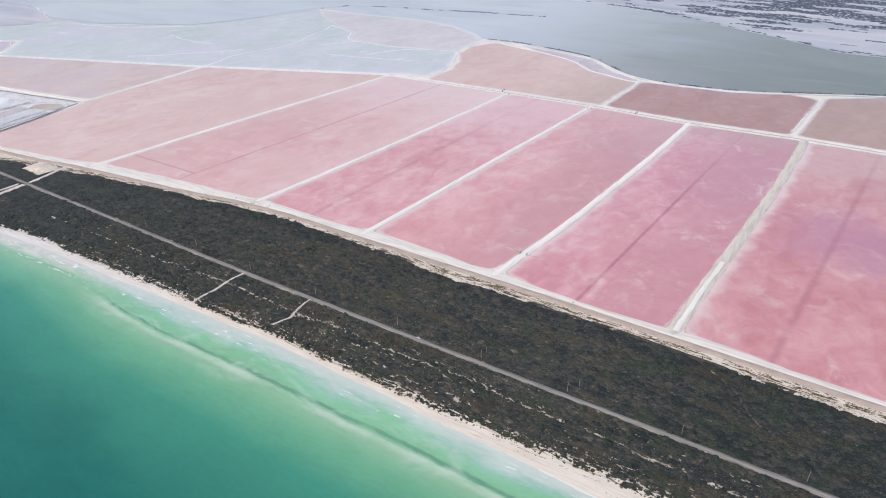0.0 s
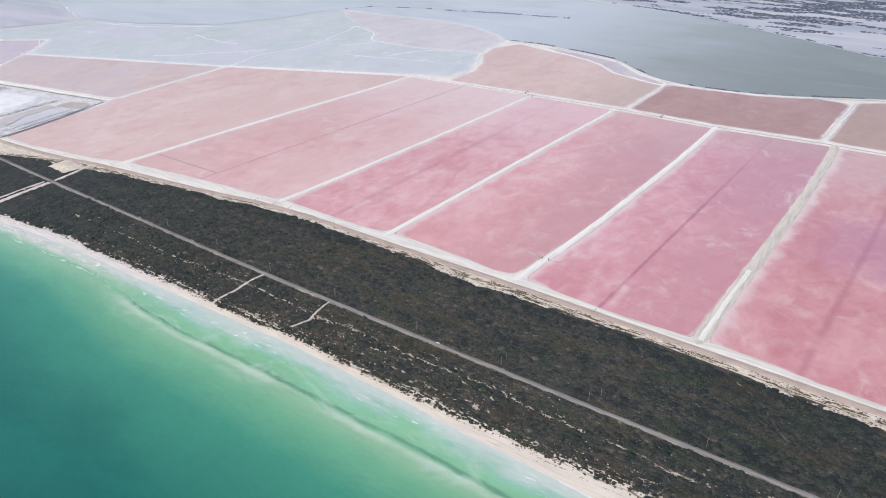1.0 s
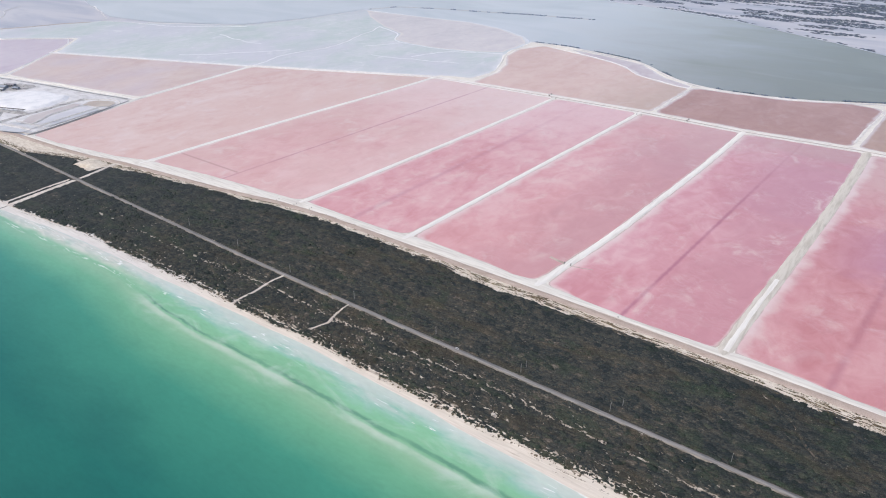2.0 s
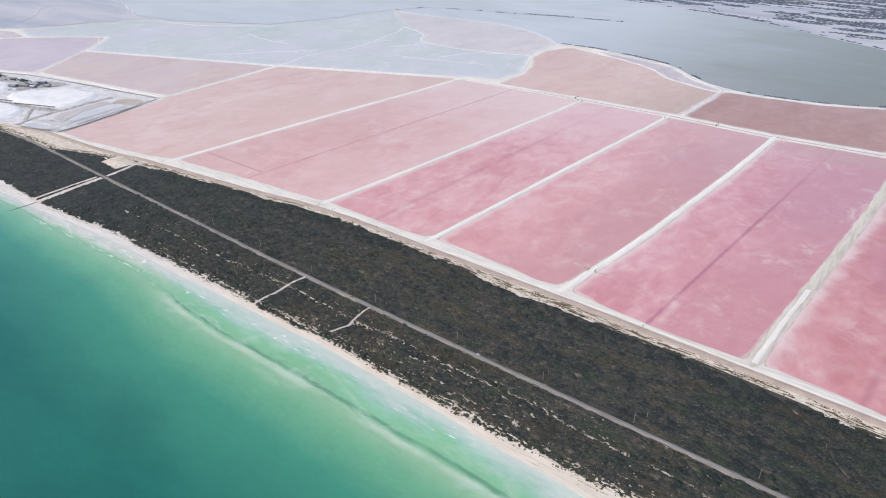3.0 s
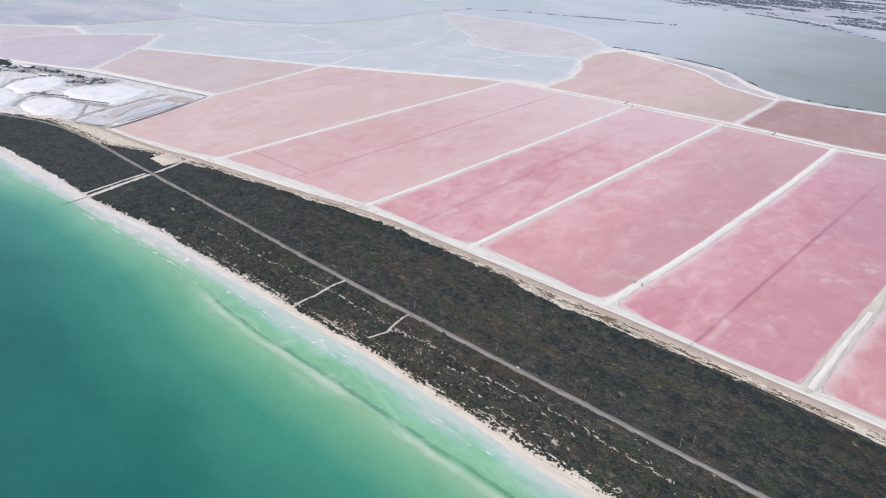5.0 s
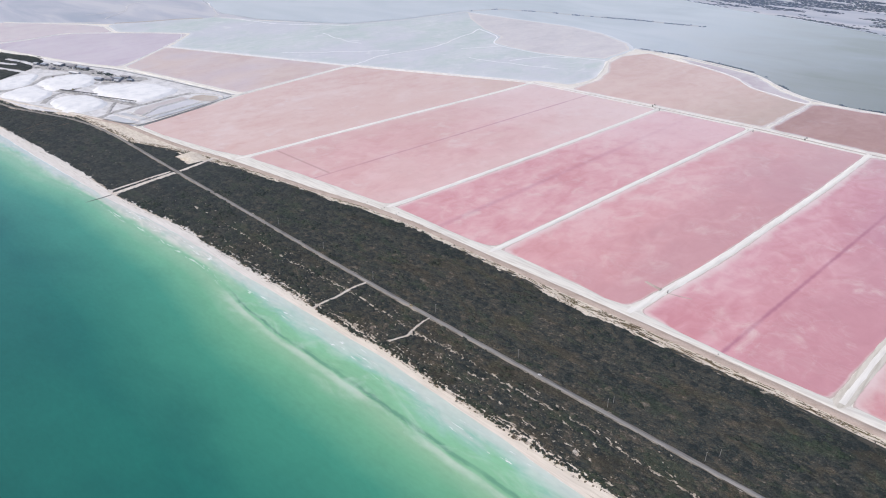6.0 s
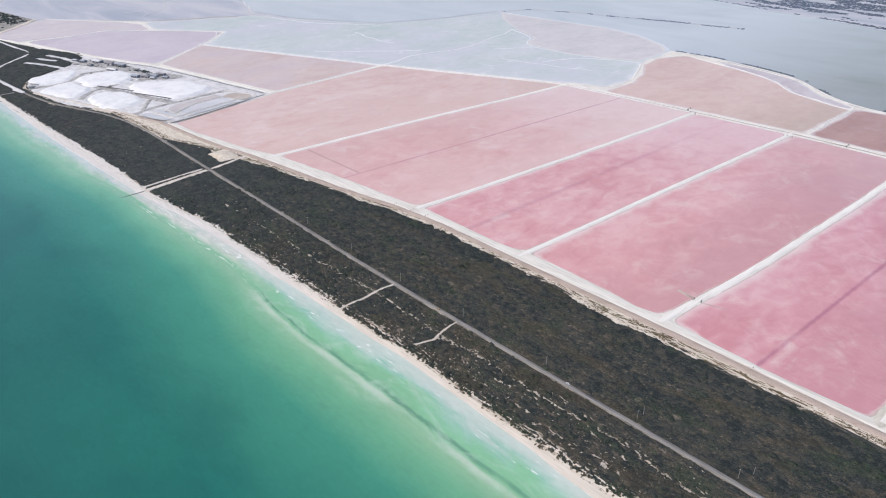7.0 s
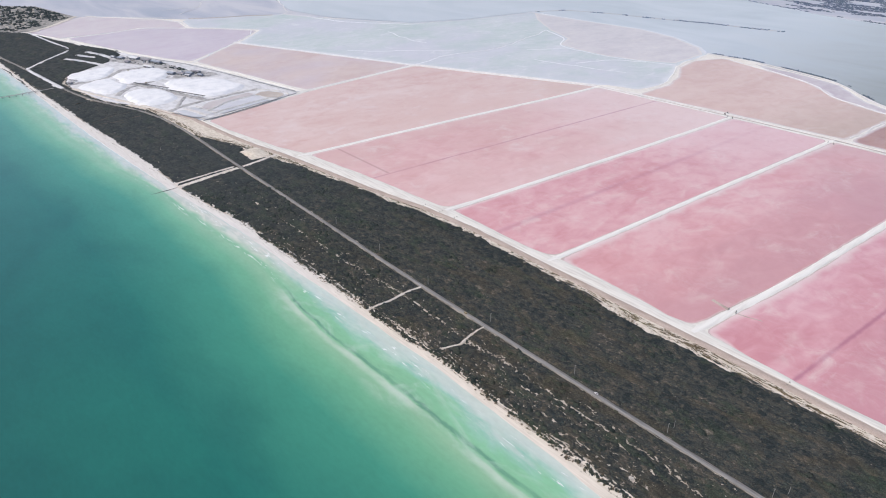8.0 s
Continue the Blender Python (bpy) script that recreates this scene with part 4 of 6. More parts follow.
for k, (line, w) in enumerate((
        ([(-324, 975), (-318, 1122)], 1.9), ([(-65, 990), (-58, 1090), (-51, 1180)], 2.2), (PALE_EDGE, 1.9), (RIM_N + [(-318, 1124)], 1.8), (SHORE_N, 2.9), ([(-1288, 508), (-1400, 645)], 1.9),
        ([(-1400, 645), (-1481, 742), (-1549, 694), (-1616, 637), (-1698, 651), (-1760, 632), (-1852, 565), (-1938, 507)], 1.9), ([(-1799, 690), (-1830, 724), (-1876, 775), (-1905, 797), (-1950, 807), (-1992, 870)], 2.2), ([(-1890, 679), (-1881, 731), (-1876, 775)], 1.8), ([(-985, 563), (-1067, 549), (-1142, 537), (-1206, 524), (-1285, 508), (-1345, 483), (-1414, 458), (-1521, 428), (-1646, 395), (-1811, 342)], 2.1),
        ([(-1006, 806), (-1029, 919), (-993, 989), (-1041, 1172), (-1055, 1216)], 2.5), ([(-1055, 1216), (-966, 1177), (-945, 1122), (-892, 1111), (-819, 1109), (-740, 1131), (-690, 1150)], 2.5),
        ([(-1276, 946), (-1174, 927), (-1133, 935)], 2), ([(-1182, 776), (-1133, 819), (-1098, 869), (-1044, 933)], 2), ([(-889, 994), (-834, 1003), (-716, 1037)], 2), ([(-951, 1041), (-927, 1082), (-902, 1124)], 2),
        ([(-820, 1028), (-795, 1095), (-740, 1131)], 2.5), ([(-1634, 886), (-1654, 913), (-1835, 980)], 2.4), ([(-1634, 890), (-1524, 920), (-1438, 935), (-1300, 1040)], 2.5),
        ([(-1936, 487), (-1874, 555), (-1756, 662)], 2.5), ([(-318, 1124), (-322, 1140)], 2.0))):
    bank("salt_dike", rounded(line, 2), w * (0.9 if k in SHARP else 0.5), w * (1.8 if k in SHARP else 1.5), 0.9 if k in SHARP else 0.6, 0.25, (M_FARBANK if k in (0, 1, 3, 4) else M_DIKE) if k in SHARP else M_SHOAL, "low winding bank of white salt", "dike", "", seed=30 + k, rough=0.45, wander=0.0 if w > 2.8 else 5.0)

bank("mud_bank", rounded([(-1616, 634), (-1685, 557), (-1675, 480), (-1681, 424), (-1686, 386)], 2), 1.0, 2.4, 0.7, 0.25, M_SHOAL, "low worn bank between two pale ponds", "dike", seed=56, rough=0.4)
bank("mud_bank", [(-1723, 682), (-1688, 743), (-1666, 803), (-1632, 857)], 3.0, 5.0, 1.2, 0.2, M_CANAL, "long dark mud bank at the edge of the flats", "dike", seed=57, rough=0.4)
M_SHOULDER = make_sand("road_shoulder", (0.36, 0.32, 0.27), (0.06, 0.055, 0.05), 5.0, (3.0, 0.6, 1))
road_pts = span_of(ROAD, -2600, 900)
bank("road", rounded(road_pts, 2), 3.0, 3.3, 1.4, 1.2, M_ASPHALT, "narrow grey asphalt road through the scrub", "road", seed=61, rough=0.12)
bank("road_shoulder", rounded(road_pts, 2), 4.0, 5.2, 1.28, 0.6, M_SHOULDER, "sandy shoulder under the asphalt road", "road", seed=62, rough=0.15)
SAND_STRIPS = [[(-1476, 340), (-1447, 356), (-1407, 370), (-1366, 383)], [(-1496, 366), (-1474, 375), (-1450, 387)], [(-1512, 388), (-1467, 403), (-1414, 408), (-1382, 412)]]
SAND_TRACKS = [([(-744, 262), (-749, 300), (-753, 338)], 6.0), ([(-755, 262), (-758, 300), (-760, 336)], 3.0), ([(-753, 344), (-758, 370), (-763, 392)], 4.0), ([(-409, 333), (-411, 317), (-409, 301), (-410.5, 291), (-410, 279)], 1.5),
               ([(-333.5, 335), (-333.7, 326), (-332, 315), (-329, 305), (-331.6, 299), (-334.4, 291)], 1.0), ([(-1264, 279), (-1290, 274)], 5.0), ([(-1438, 268), (-1500, 320), (-1553, 374), (-1650, 362), (-1790, 350)], 5.0)]
# west of -1200 and by the pier, grey-white salt imitates haze over sand
for k, (line, w) in enumerate(SAND_TRACKS):
    bank("sand_path", rounded(line, 2), w, w * 1.4, 1.3, 0.7, M_YARD if line[0][0] < -1200 else M_SAND, "pale sand path cut through the scrub", "path", "paths to the beach", seed=70 + k, rough=0.4)
bank("sand_path", rounded([(-1258, 280), (-1340, 274), (-1428, 266.5), (-1446, 272)], 2), 5.5, 8.0, 1.62, 0.9, M_YARD, "pale sandy stretch of road beside the pier", "path", "paths to the beach", seed=79, rough=0.3)
bank("sand_clearing", [(-802, 374), (-784, 376), (-764, 374)], 22, 28, 1.3, 0.7, M_VERGE, "bare sand clearing beside the road", "clearing", seed=80, rough=0.6)
# the strips are sand too; their grey-white stands in for haze
for k, line in enumerate(SAND_STRIPS):
    bank("sand_clearing", line, 8, 12, 1.3, 0.7, M_YARD, "long bare sand strip in the scrub", "clearing", seed=82 + k, rough=0.7)

M_TRAIL = make_sand("trail_soil", (0.14, 0.12, 0.10), (0.08, 0.07, 0.06), 3.0)
bank("footpath", rounded([(-48, 426), (-47, 418), (-36, 410.5), (-28, 404), (-16.5, 394), (-11.5, 384), (-1, 373)], 2), 0.45, 1.2, 1.15, 0.7, M_TRAIL, "narrow worn footpath through the scrub", "path", seed=88, rough=0.5, wander=2.5)
FAINT_PATHS = [[(-1041, 262), (-1049, 280), (-1057, 294), (-1054, 317)], [(-1031, 259), (-1023, 287), (-1030, 324)]]
for k, line in enumerate(FAINT_PATHS):
    bank("footpath", rounded(line, 2), 0.9, 1.9, 1.5, 0.9, M_TRAIL, "narrow worn footpath through the scrub", "path", seed=86 + k, rough=0.4)

# ---- scrub ----
DUNE_ROW = [(-660, 308), (-487, 310.6), (-440, 314), (-408, 315.5), (-317, 312.3), (-303, 315), (-263, 314), (-216, 313), (-172, 316.5), (-143, 312), (-119, 312.8), (-80, 311.8), (-32, 310), (100, 309)]


def open_ground(x, y):
    """Where nothing grows: beach, roads, paths, clearings, and the sandy streaks of the old dunes."""
    low, high = beach_y(x), curve_at(SCRUB_TOP, x)
    bare = (y < low + 0.3) | (y > high - 1.0 + (fbm(x / 5, y / 5, 3) - 0.5) * 5)
    bare |= edge_distance(ROAD, x, y, False) < 2.2 + 1.2 * fbm(x / 5, y / 5, 2)
    for line, w in SAND_TRACKS:
        bare |= edge_distance(line, x, y, False) < w * 0.5 + 0.3 + 1.0 * fbm(x / 3, y / 3, 2)
    for line in SAND_STRIPS:
        bare |= edge_distance(line, x, y, False) < 3.6 + 4.0 * fbm(x / 9, y / 9, 2)
    bare |= (np.hypot((x + 783) / 26, (y - 375) / 13) + (fbm(x / 7, y / 7, 3) - 0.5) * 0.9) < 1
    bare |= (edge_distance([(-48, 426), (-47, 418), (-36, 410.5), (-28, 404), (-16.5, 394), (-11.5, 384), (-1, 373)], x, y, False) < 0.2 + 0.9 * fbm(x / 6, y / 6, 2)) | (np.hypot(x + 173, y - 292.5) < 2.6)
    for line in FAINT_PATHS:
        bare |= edge_distance(line, x, y, False) < 0.45 + 0.5 * fbm(x / 9, y / 9, 2)
    # small wind-blown streaks, long along the coast, in clusters on the seaward side
    sea_side, near = np.clip((334 - y) / 12, 0, 1), np.clip((x + 1000) / 420, 0.3, 1) - 0.25 * np.clip((x + 260) / 90, 0, 1)
    streak, cluster = fbm(x / 2.6 + 0.4 * y, y / 0.9, 5), fbm(x / 42 + 9, y / 2.4, 2) - 0.5
    bare |= streak > 0.795 - 0.092 * near * sea_side - 0.28 * cluster * (0.3 + 0.7 * sea_side) - 0.04 * np.interp(x, [-400, -340, -190, -130], [0, 1, 1, 0]) * (y < 311)
    # one broken line of sand along an old dune crest
    away = np.abs(y - curve_at(DUNE_ROW, x) - 3.2 * (fbm(x / 5, x * 0 + 3, 3) - 0.5))
    bare |= (away < 0.2 + 2.6 * fbm(x / 2.0, y / 3 + 8, 4) ** 1.5) & (fbm(x / 1.8, y / 0.9, 4) > 0.44) & (fbm(x / 11, x * 0 + 60, 2) > np.where(x < -420, 0.42, 0.28)) & (x > -660)
    # ragged dune front behind the beach
    front = np.clip((y - low) / np.interp(x, [-760, -680, -460, -440], [2.5, 6.0, 6.5, 11.0]), 0, 1)
    bare |= fbm(x / 2.8 + 31, y / 1.0, 4) > 0.43 + 0.35 * front
    bare |= (np.abs(y - low - 5.0 - 3 * (fbm(x / 14, x * 0 + 15, 2) - 0.5)) < 0.9 * fbm(x / 2, y * 0 + 5, 3)) & (fbm(x / 8, x * 0 + 33, 2) > 0.42) & (x > -520)
    return bare


def bushes(x, y, cell, seed, share=1.0):
    """Height (0 to 1) and tone of the tallest bush over each point; one bush to a cell."""
    ix, iy = np.floor(x / cell).astype(int), np.floor(y / cell).astype(int)
    height, tone = np.zeros(len(x)), np.zeros(len(x))
    for dx in (-1, 0, 1):
        for dy in (-1, 0, 1):
            cx, cy = (ix + dx) % 256, (iy + dy) % 256
            a, b, c = (LATTICE[(cx * p + seed * 11) % 256, (cy * q + seed * 29) % 256] for p, q in ((1, 1), (3, 5), (7, 3)))
            d = np.hypot(x - (ix + dx + a) * cell, (y - (iy + dy + b) * cell) * 1.25) / (cell * (0.55 + 0.75 * c))
            h = np.sqrt(np.clip(1 - d * d, 0, 1)) * (0.45 + 0.55 * c) * (b < share)
            tone = np.where(h > height, a, tone)
            height = np.maximum(height, h)
    return height, tone


def canopy(x0, x1, y0, y1, step, small, tall, label):
    """The closed scrub as one lumpy sheet that dips into the sand wherever the ground is open."""
    us, vs = np.arange(x0, x1 + step, step), np.arange(y0, y1, step)
    gx, gy = np.meshgrid(us, vs)
    x = gx.ravel() + RNG.uniform(-0.36, 0.36, gx.size) * step
    y = gy.ravel() + RNG.uniform(-0.36, 0.36, gx.size) * step
    near = (y > beach_y(x) - 3 * step) & (y < curve_at(SCRUB_TOP, x) + 3 * step + 3)
    grows = np.zeros(len(x), bool)
    grows[near] = ~open_ground(x[near], y[near])
    h1, t1 = bushes(x, y, small, 1)
    h2, t2 = bushes(x, y, small * 2.7, 2, 0.42)
    h = np.maximum(h1, h2 * 1.7)
    tone = np.where(h2 * 1.7 > h1, t2, t1)
    drift = 0.55 + 0.9 * fbm(x / 22, y / 9, 3)
    z = land_z(x, y) + np.where(grows, 0.12 + tall * drift * h + RNG.uniform(-0.10, 0.16, len(x)), -0.5)
    idx = np.arange(gx.size).reshape(gx.shape)
    quads = np.stack([idx[:-1, :-1], idx[:-1, 1:], idx[1:, 1:], idx[1:, :-1]], -1).reshape(-1, 4)
    quads = quads[near[quads].any(1)]
    tris = np.concatenate([quads[:, [0, 1, 2]], quads[:, [0, 2, 3]]])
    used, tris = np.unique(tris, return_inverse=True)
    me = mesh_of("coastal_scrub", np.stack([x, y, z], 1)[used], tris.reshape(-1, 3), M_CANOPY)
    add_field(me, "tone", tone[used])
    return tagged(new("coastal_scrub", me), label, "scrub", "", "stuff")


canopy(-560, 120, 268, 337, 0.46, 0.9, 0.55, "dense low dark scrub with sandy gaps behind the beach")
canopy(-560, 120, 333, 442, 0.70, 1.1, 0.62, "dense low dark green coastal scrub on sand")
canopy(-700, -560, 250, 442, 0.62, 1.3, 0.6, "dense low dark green coastal scrub on sand")
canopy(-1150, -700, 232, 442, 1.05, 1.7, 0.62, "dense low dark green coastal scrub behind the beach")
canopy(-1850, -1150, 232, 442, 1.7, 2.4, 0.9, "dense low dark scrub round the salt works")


def shrub_cover(n, x0, x1, low_size, high_size, name, label, material, want, sides=6, rings=3, flat=(0.45, 0.8)):
    """Single shrubs that stand out of the closed scrub."""
    x, y = RNG.uniform(x0, x1, n), RNG.uniform(255, 435, n)
    keep = want(x, y)
    x, y = x[keep], y[keep]
    keep = ~open_ground(x, y)
    x, y = x[keep], y[keep]
    size = low_size + (high_size - low_size) * RNG.random(len(x)) ** 2.2
    clumps(name, x, y, land_z(x, y) + 0.1, size, size * RNG.uniform(*flat, len(x)), material, sides, rings, label, "shrubs", (0.9, 1.5))


shrub_cover(70000, -720, 120, 0.35, 1.3, "scrub_bushes", "small dark bushes standing out of the coastal scrub", M_BUSH, lambda x, y: fbm(x / 16, y / 7, 3) > 0.42, 5, 2)
shrub_cover(16000, -700, 120, 0.8, 2.3, "green_shrubs", "rounded dark green shrubs growing among low scrub", M_SHRUB, lambda x, y: (fbm(x / 30 + 70, y / 12, 3) + 0.03 * (y < beach_y(x) + 11) * (x > -430)) > 0.57, 7, 3)

M_STRAW = make_foliage("straw_tufts", (0.085, 0.066, 0.042), (0.15, 0.118, 0.076), (0.26, 0.21, 0.145))
M_DRY = make_foliage("dry_tufts", (0.07, 0.062, 0.045), (0.13, 0.105, 0.075), (0.24, 0.20, 0.15))
n = 46000
vx, off = RNG.uniform(-1060, 110, n), np.where(RNG.random(n) < 0.62, RNG.normal(6.4, 1.5, n), RNG.uniform(-1, 11, n))
vy = curve_at(SCRUB_TOP, vx) + off
keep = (fbm(vx / 6.5, off / 0.9, 4) > 0.49) & (edge_distance(TRACK, vx, vy, False) > 3.5) & (off < 12)
vx, vy = vx[keep], vy[keep]
size = RNG.uniform(0.18, 0.55, len(vx))
clumps("verge_tufts", vx, vy, np.full(len(vx), 0.9), size, size * 0.5, M_STRAW, 5, 2, "dry brown grass tufts on the sandy verge", "grass", (1.2, 2.4))
n = 1000
vx = RNG.uniform(-620, 60, n)
vy = beach_y(vx) - RNG.uniform(-4, 2.5, n)
size = RNG.uniform(0.3, 0.9, len(vx))
clumps("dune_tufts", vx, vy, np.full(len(vx), 0.85), size, size * 0.7, M_DRY, 5, 2, "sparse dry tufts along the back of the beach", "grass")

n = 4800
ex = RNG.uniform(-640, 110, n)
ey = beach_y(ex) + np.where(RNG.random(n) < 0.6, RNG.normal(0.8, 0.9, n), RNG.uniform(-0.8, 8.0, n))
keep = (fbm(ex / 9, ey / 5, 3) > 0.45) & (np.minimum(np.abs(ex + 410), np.abs(ex + 334)) > 2.0)
ex, ey = ex[keep], ey[keep]
size = 0.30 + 0.95 * RNG.random(len(ex)) ** 2
clumps("dune_shrubs", ex, ey, land_z(ex, ey) - 0.2, size, size * RNG.uniform(0.5, 0.9, len(ex)), M_SHRUB, 7, 3, "rounded dark green shrubs along the back of the beach", "shrubs", (0.9, 1.4))

# mangrove: along the lagoon, on the islets and over the far flats
gx, gy = RNG.uniform(-1300, 420, 130000), RNG.uniform(1540, 2700, 130000)
far = [(420, 1650), (140, 1580), (19, 1556), (-65, 1552), (-156, 1618), (-283, 1691), (-432, 1776), (-592, 1826), (-746, 1856), (-1300, 2010), (-1300, 2700), (420, 2700)]
shore_off = edge_distance(far[:10], gx, gy, False)
field = fbm(gx / 120 + gy / 300, gy / 34, 6) + 0.40 * (fbm(gx / 260, gy / 150, 2) - 0.5) - 0.065 * np.clip(1.6 - shore_off / 110, -1, 1)
shore_band = shore_off < 7
keep = (RNG.random(len(gx)) < 0.7) & inside(far, gx, gy) & ((field > 0.535) | (shore_band & (fbm(gx / 45, gy / 45, 2) > 0.5)))
gx, gy = gx[keep], gy[keep]
size = RNG.uniform(1.4, 3.4, len(gx))
clumps("mangrove", gx, gy, np.full(len(gx), -0.3), size, size * 0.38, M_HAZED_MANGROVE, 5, 2, "patches of low mangrove on the far flats, blued for haze", "mangrove", (1.1, 1.9))
ISLETS = [(-1229, 1370), (-1190, 1444), (-1077, 1488), (-970, 1512), (-847, 1552), (-774, 1562), (-700, 1580)]
pts = np.array(densify(ISLETS, 1.2))
keep = fbm(pts[:, 0] / 45, pts[:, 1] / 45, 3) > 0.38
pts = pts[keep]
clumps("islet_mangrove", pts[:, 0] + RNG.normal(0, 2, len(pts)), pts[:, 1] + RNG.normal(0, 2, len(pts)), np.full(len(pts), 0.1), RNG.uniform(1.0, 2.8, len(pts)), RNG.uniform(0.6, 1.6, len(pts)), M_HAZED_MANGROVE, 5, 2, "thin line of mangrove islets in the lagoon", "mangrove")
bank("islet_bar", ISLETS, 0.7, 2.2, 0.5, 0.1, M_CANAL, "thin sand bar across the lagoon", "sand bar", seed=90, rough=0.8)
pts = np.array(densify(shifted(SHORE_N, 7.0), 1.0))
keep = (fbm(pts[:, 0] / 30, pts[:, 1] / 30, 3) > 0.52)
pts = pts[keep]
clumps("shore_mangrove", pts[:, 0] + RNG.normal(0, 1.3, len(pts)), pts[:, 1] + RNG.normal(0, 1.3, len(pts)), np.full(len(pts), 0.2), RNG.uniform(0.9, 2.1, len(pts)), RNG.uniform(0.6, 1.6, len(pts)), M_HAZED_MANGROVE, 5, 2, "dark mangrove bushes along the lagoon bank", "mangrove")
n = 5200
wx = RNG.uniform(-1000, 80, n)
wrack = np.where(RNG.random(n) < 0.6, 0.42, 0.68)
wy = shore_y(wx) * (1 - wrack) + beach_y(wx) * wrack + RNG.normal(0, 0.35, n) + 1.2 * (fbm(wx / 25, wrack * 40, 2) - 0.5)
keep = fbm(wx / 12, wrack * 90, 3) > 0.47
wx, wy, wrack = wx[keep], wy[keep], wrack[keep]
size = RNG.uniform(0.12, 0.36, len(wx))
clumps("seaweed_wrack", wx, wy, -0.35 + 1.5 * wrack ** 0.8 - 0.1, size, size * 0.35, M_DRY, 5, 2, "thin brown line of dried seaweed on the sand", "seaweed", (1.6, 3.4))

# ---- salt works ----
M_PLASTER = plain("pale_plaster", (0.62, 0.58, 0.52), 0.9, 0.2, 0.0, 2.0, 0.2)
YARD = [(-1400, 392), (-1345, 312), (-1300, 296), (-1240, 290), (-1150, 306), (-1060, 346), (-1000, 372), (-955, 388), (-989, 559), (-1067, 543), (-1142, 531), (-1206, 518), (-1285, 502), (-1345, 477), (-1414, 452), (-1520, 420)]
sheet("salt_yard", YARD, 14, lambda x, y, rim: 0.6 + np.minimum(rim * 0.05, 0.3) + (fbm(x / 15, y / 15, 3) - 0.5) * 0.5, M_YARD, "grey-white trampled yard of the salt works", "yard", wave=2.0)


def salt_mound(poly, high, seed, label):
    def rise(x, y, rim):
        up = np.clip(rim / (high * 2.2), 0, 1)
        up = up * up * (3 - 2 * up)
        return 1.0 + high * up * (0.86 + 0.28 * fbm(x / 12 + seed, y / 12, 4)) + (fbm(x / 4, y / 4 + seed, 3) - 0.5) * 0.5
    return sheet("salt_mound", rounded(poly, 1, True), 4.0, rise, M_SALT_PURE, label, "salt mound", "heaps of harvested salt", "thing", wave=3.5)


salt_mound([(-1342, 307), (-1352, 331), (-1358, 361), (-1356, 387), (-1327, 384), (-1281, 354), (-1279, 328), (-1277, 309), (-1301, 303)], 1.6, 1, "low spread heap of grey-white salt in the yard")
salt_mound([(-1256, 301), (-1269, 330), (-1274, 356), (-1246, 361), (-1207, 368), (-1176, 343), (-1172, 321), (-1204, 309), (-1230, 300)], 2.6, 2, "broad heap of white salt beside the road")
salt_mound([(-1290, 366), (-1300, 396), (-1299, 433), (-1276, 452), (-1237, 449), (-1201, 421), (-1204, 386), (-1213, 366), (-1254, 363)], 3.2, 3, "high broad heap of white salt")
salt_mound([(-1162, 342), (-1173, 370), (-1155, 395), (-1126, 402), (-1085, 401), (-1062, 378), (-1067, 353), (-1085, 338), (-1123, 335)], 2.8, 4, "oval heap of clean white salt near the scrub")
salt_mound([(-1172, 406), (-1193, 430), (-1169, 468), (-1144, 497), (-1101, 507), (-1072, 508), (-1056, 485), (-1053, 450), (-1059, 428), (-1115, 412)], 3.2, 5, "long heap of bright white salt behind the conveyor")

M_MUD = plain("grey_mud", (0.30, 0.30, 0.31), 0.5, 0.5, 0.0, 12.0, 0.35)
M_BASINBANK = salt_crust("basin_bank_salt", (0.70, 0.68, 0.66), (0.50, 0.48, 0.46), 5.0)
BASIN_LOOKS = [
    ([(-1006, 398), (-1029, 424), (-1037, 493), (-1019, 497), (-1012, 445), (-990, 407)], ((0.52, 0.44, 0.42), (0.58, 0.50, 0.47), (0.64, 0.57, 0.54)), "shallow brownish settling basin in the salt yard"),
    ([(-984, 408), (-1008, 446), (-1015, 498), (-989, 500), (-975, 428)], ((0.60, 0.58, 0.60), (0.67, 0.65, 0.67), (0.74, 0.72, 0.73)), "shallow settling basin white with salt"),
    ([(-970, 412), (-973, 430), (-985, 499), (-976, 501), (-966, 448), (-962, 412)], ((0.54, 0.54, 0.57), (0.60, 0.60, 0.62), (0.66, 0.66, 0.67)), "narrow grey settling basin beside the drain"),
    ([(-1018, 494), (-1028, 508), (-1023, 522), (-999, 534), (-986, 530), (-980, 514), (-991, 502)], ((0.50, 0.40, 0.32), (0.56, 0.46, 0.37), (0.61, 0.52, 0.43)), "tan muddy settling basin"),
    ([(-1018, 368), (-1016, 381), (-968, 392), (-966, 380), (-994, 370)], ((0.55, 0.56, 0.58), (0.61, 0.61, 0.63), (0.67, 0.67, 0.68)), "small blue-grey settling basin near the track"),
    ([(-1020, 388), (-1021, 398), (-974, 407), (-968, 399)], ((0.56, 0.55, 0.56), (0.62, 0.61, 0.62), (0.70, 0.69, 0.69)), "small pale settling basin near the track")]
for k, (poly, (lo, mid, hi), label) in enumerate(BASIN_LOOKS):
    sheet("settling_basin", round_corners(poly, 4), 5, 1.45, brine("basin_brine", lo, mid, hi, crust=(0.74, 0.72, 0.70), rim=(0, 3), wisps=0.4), label, "basin", "settling basins", wave=1.0)
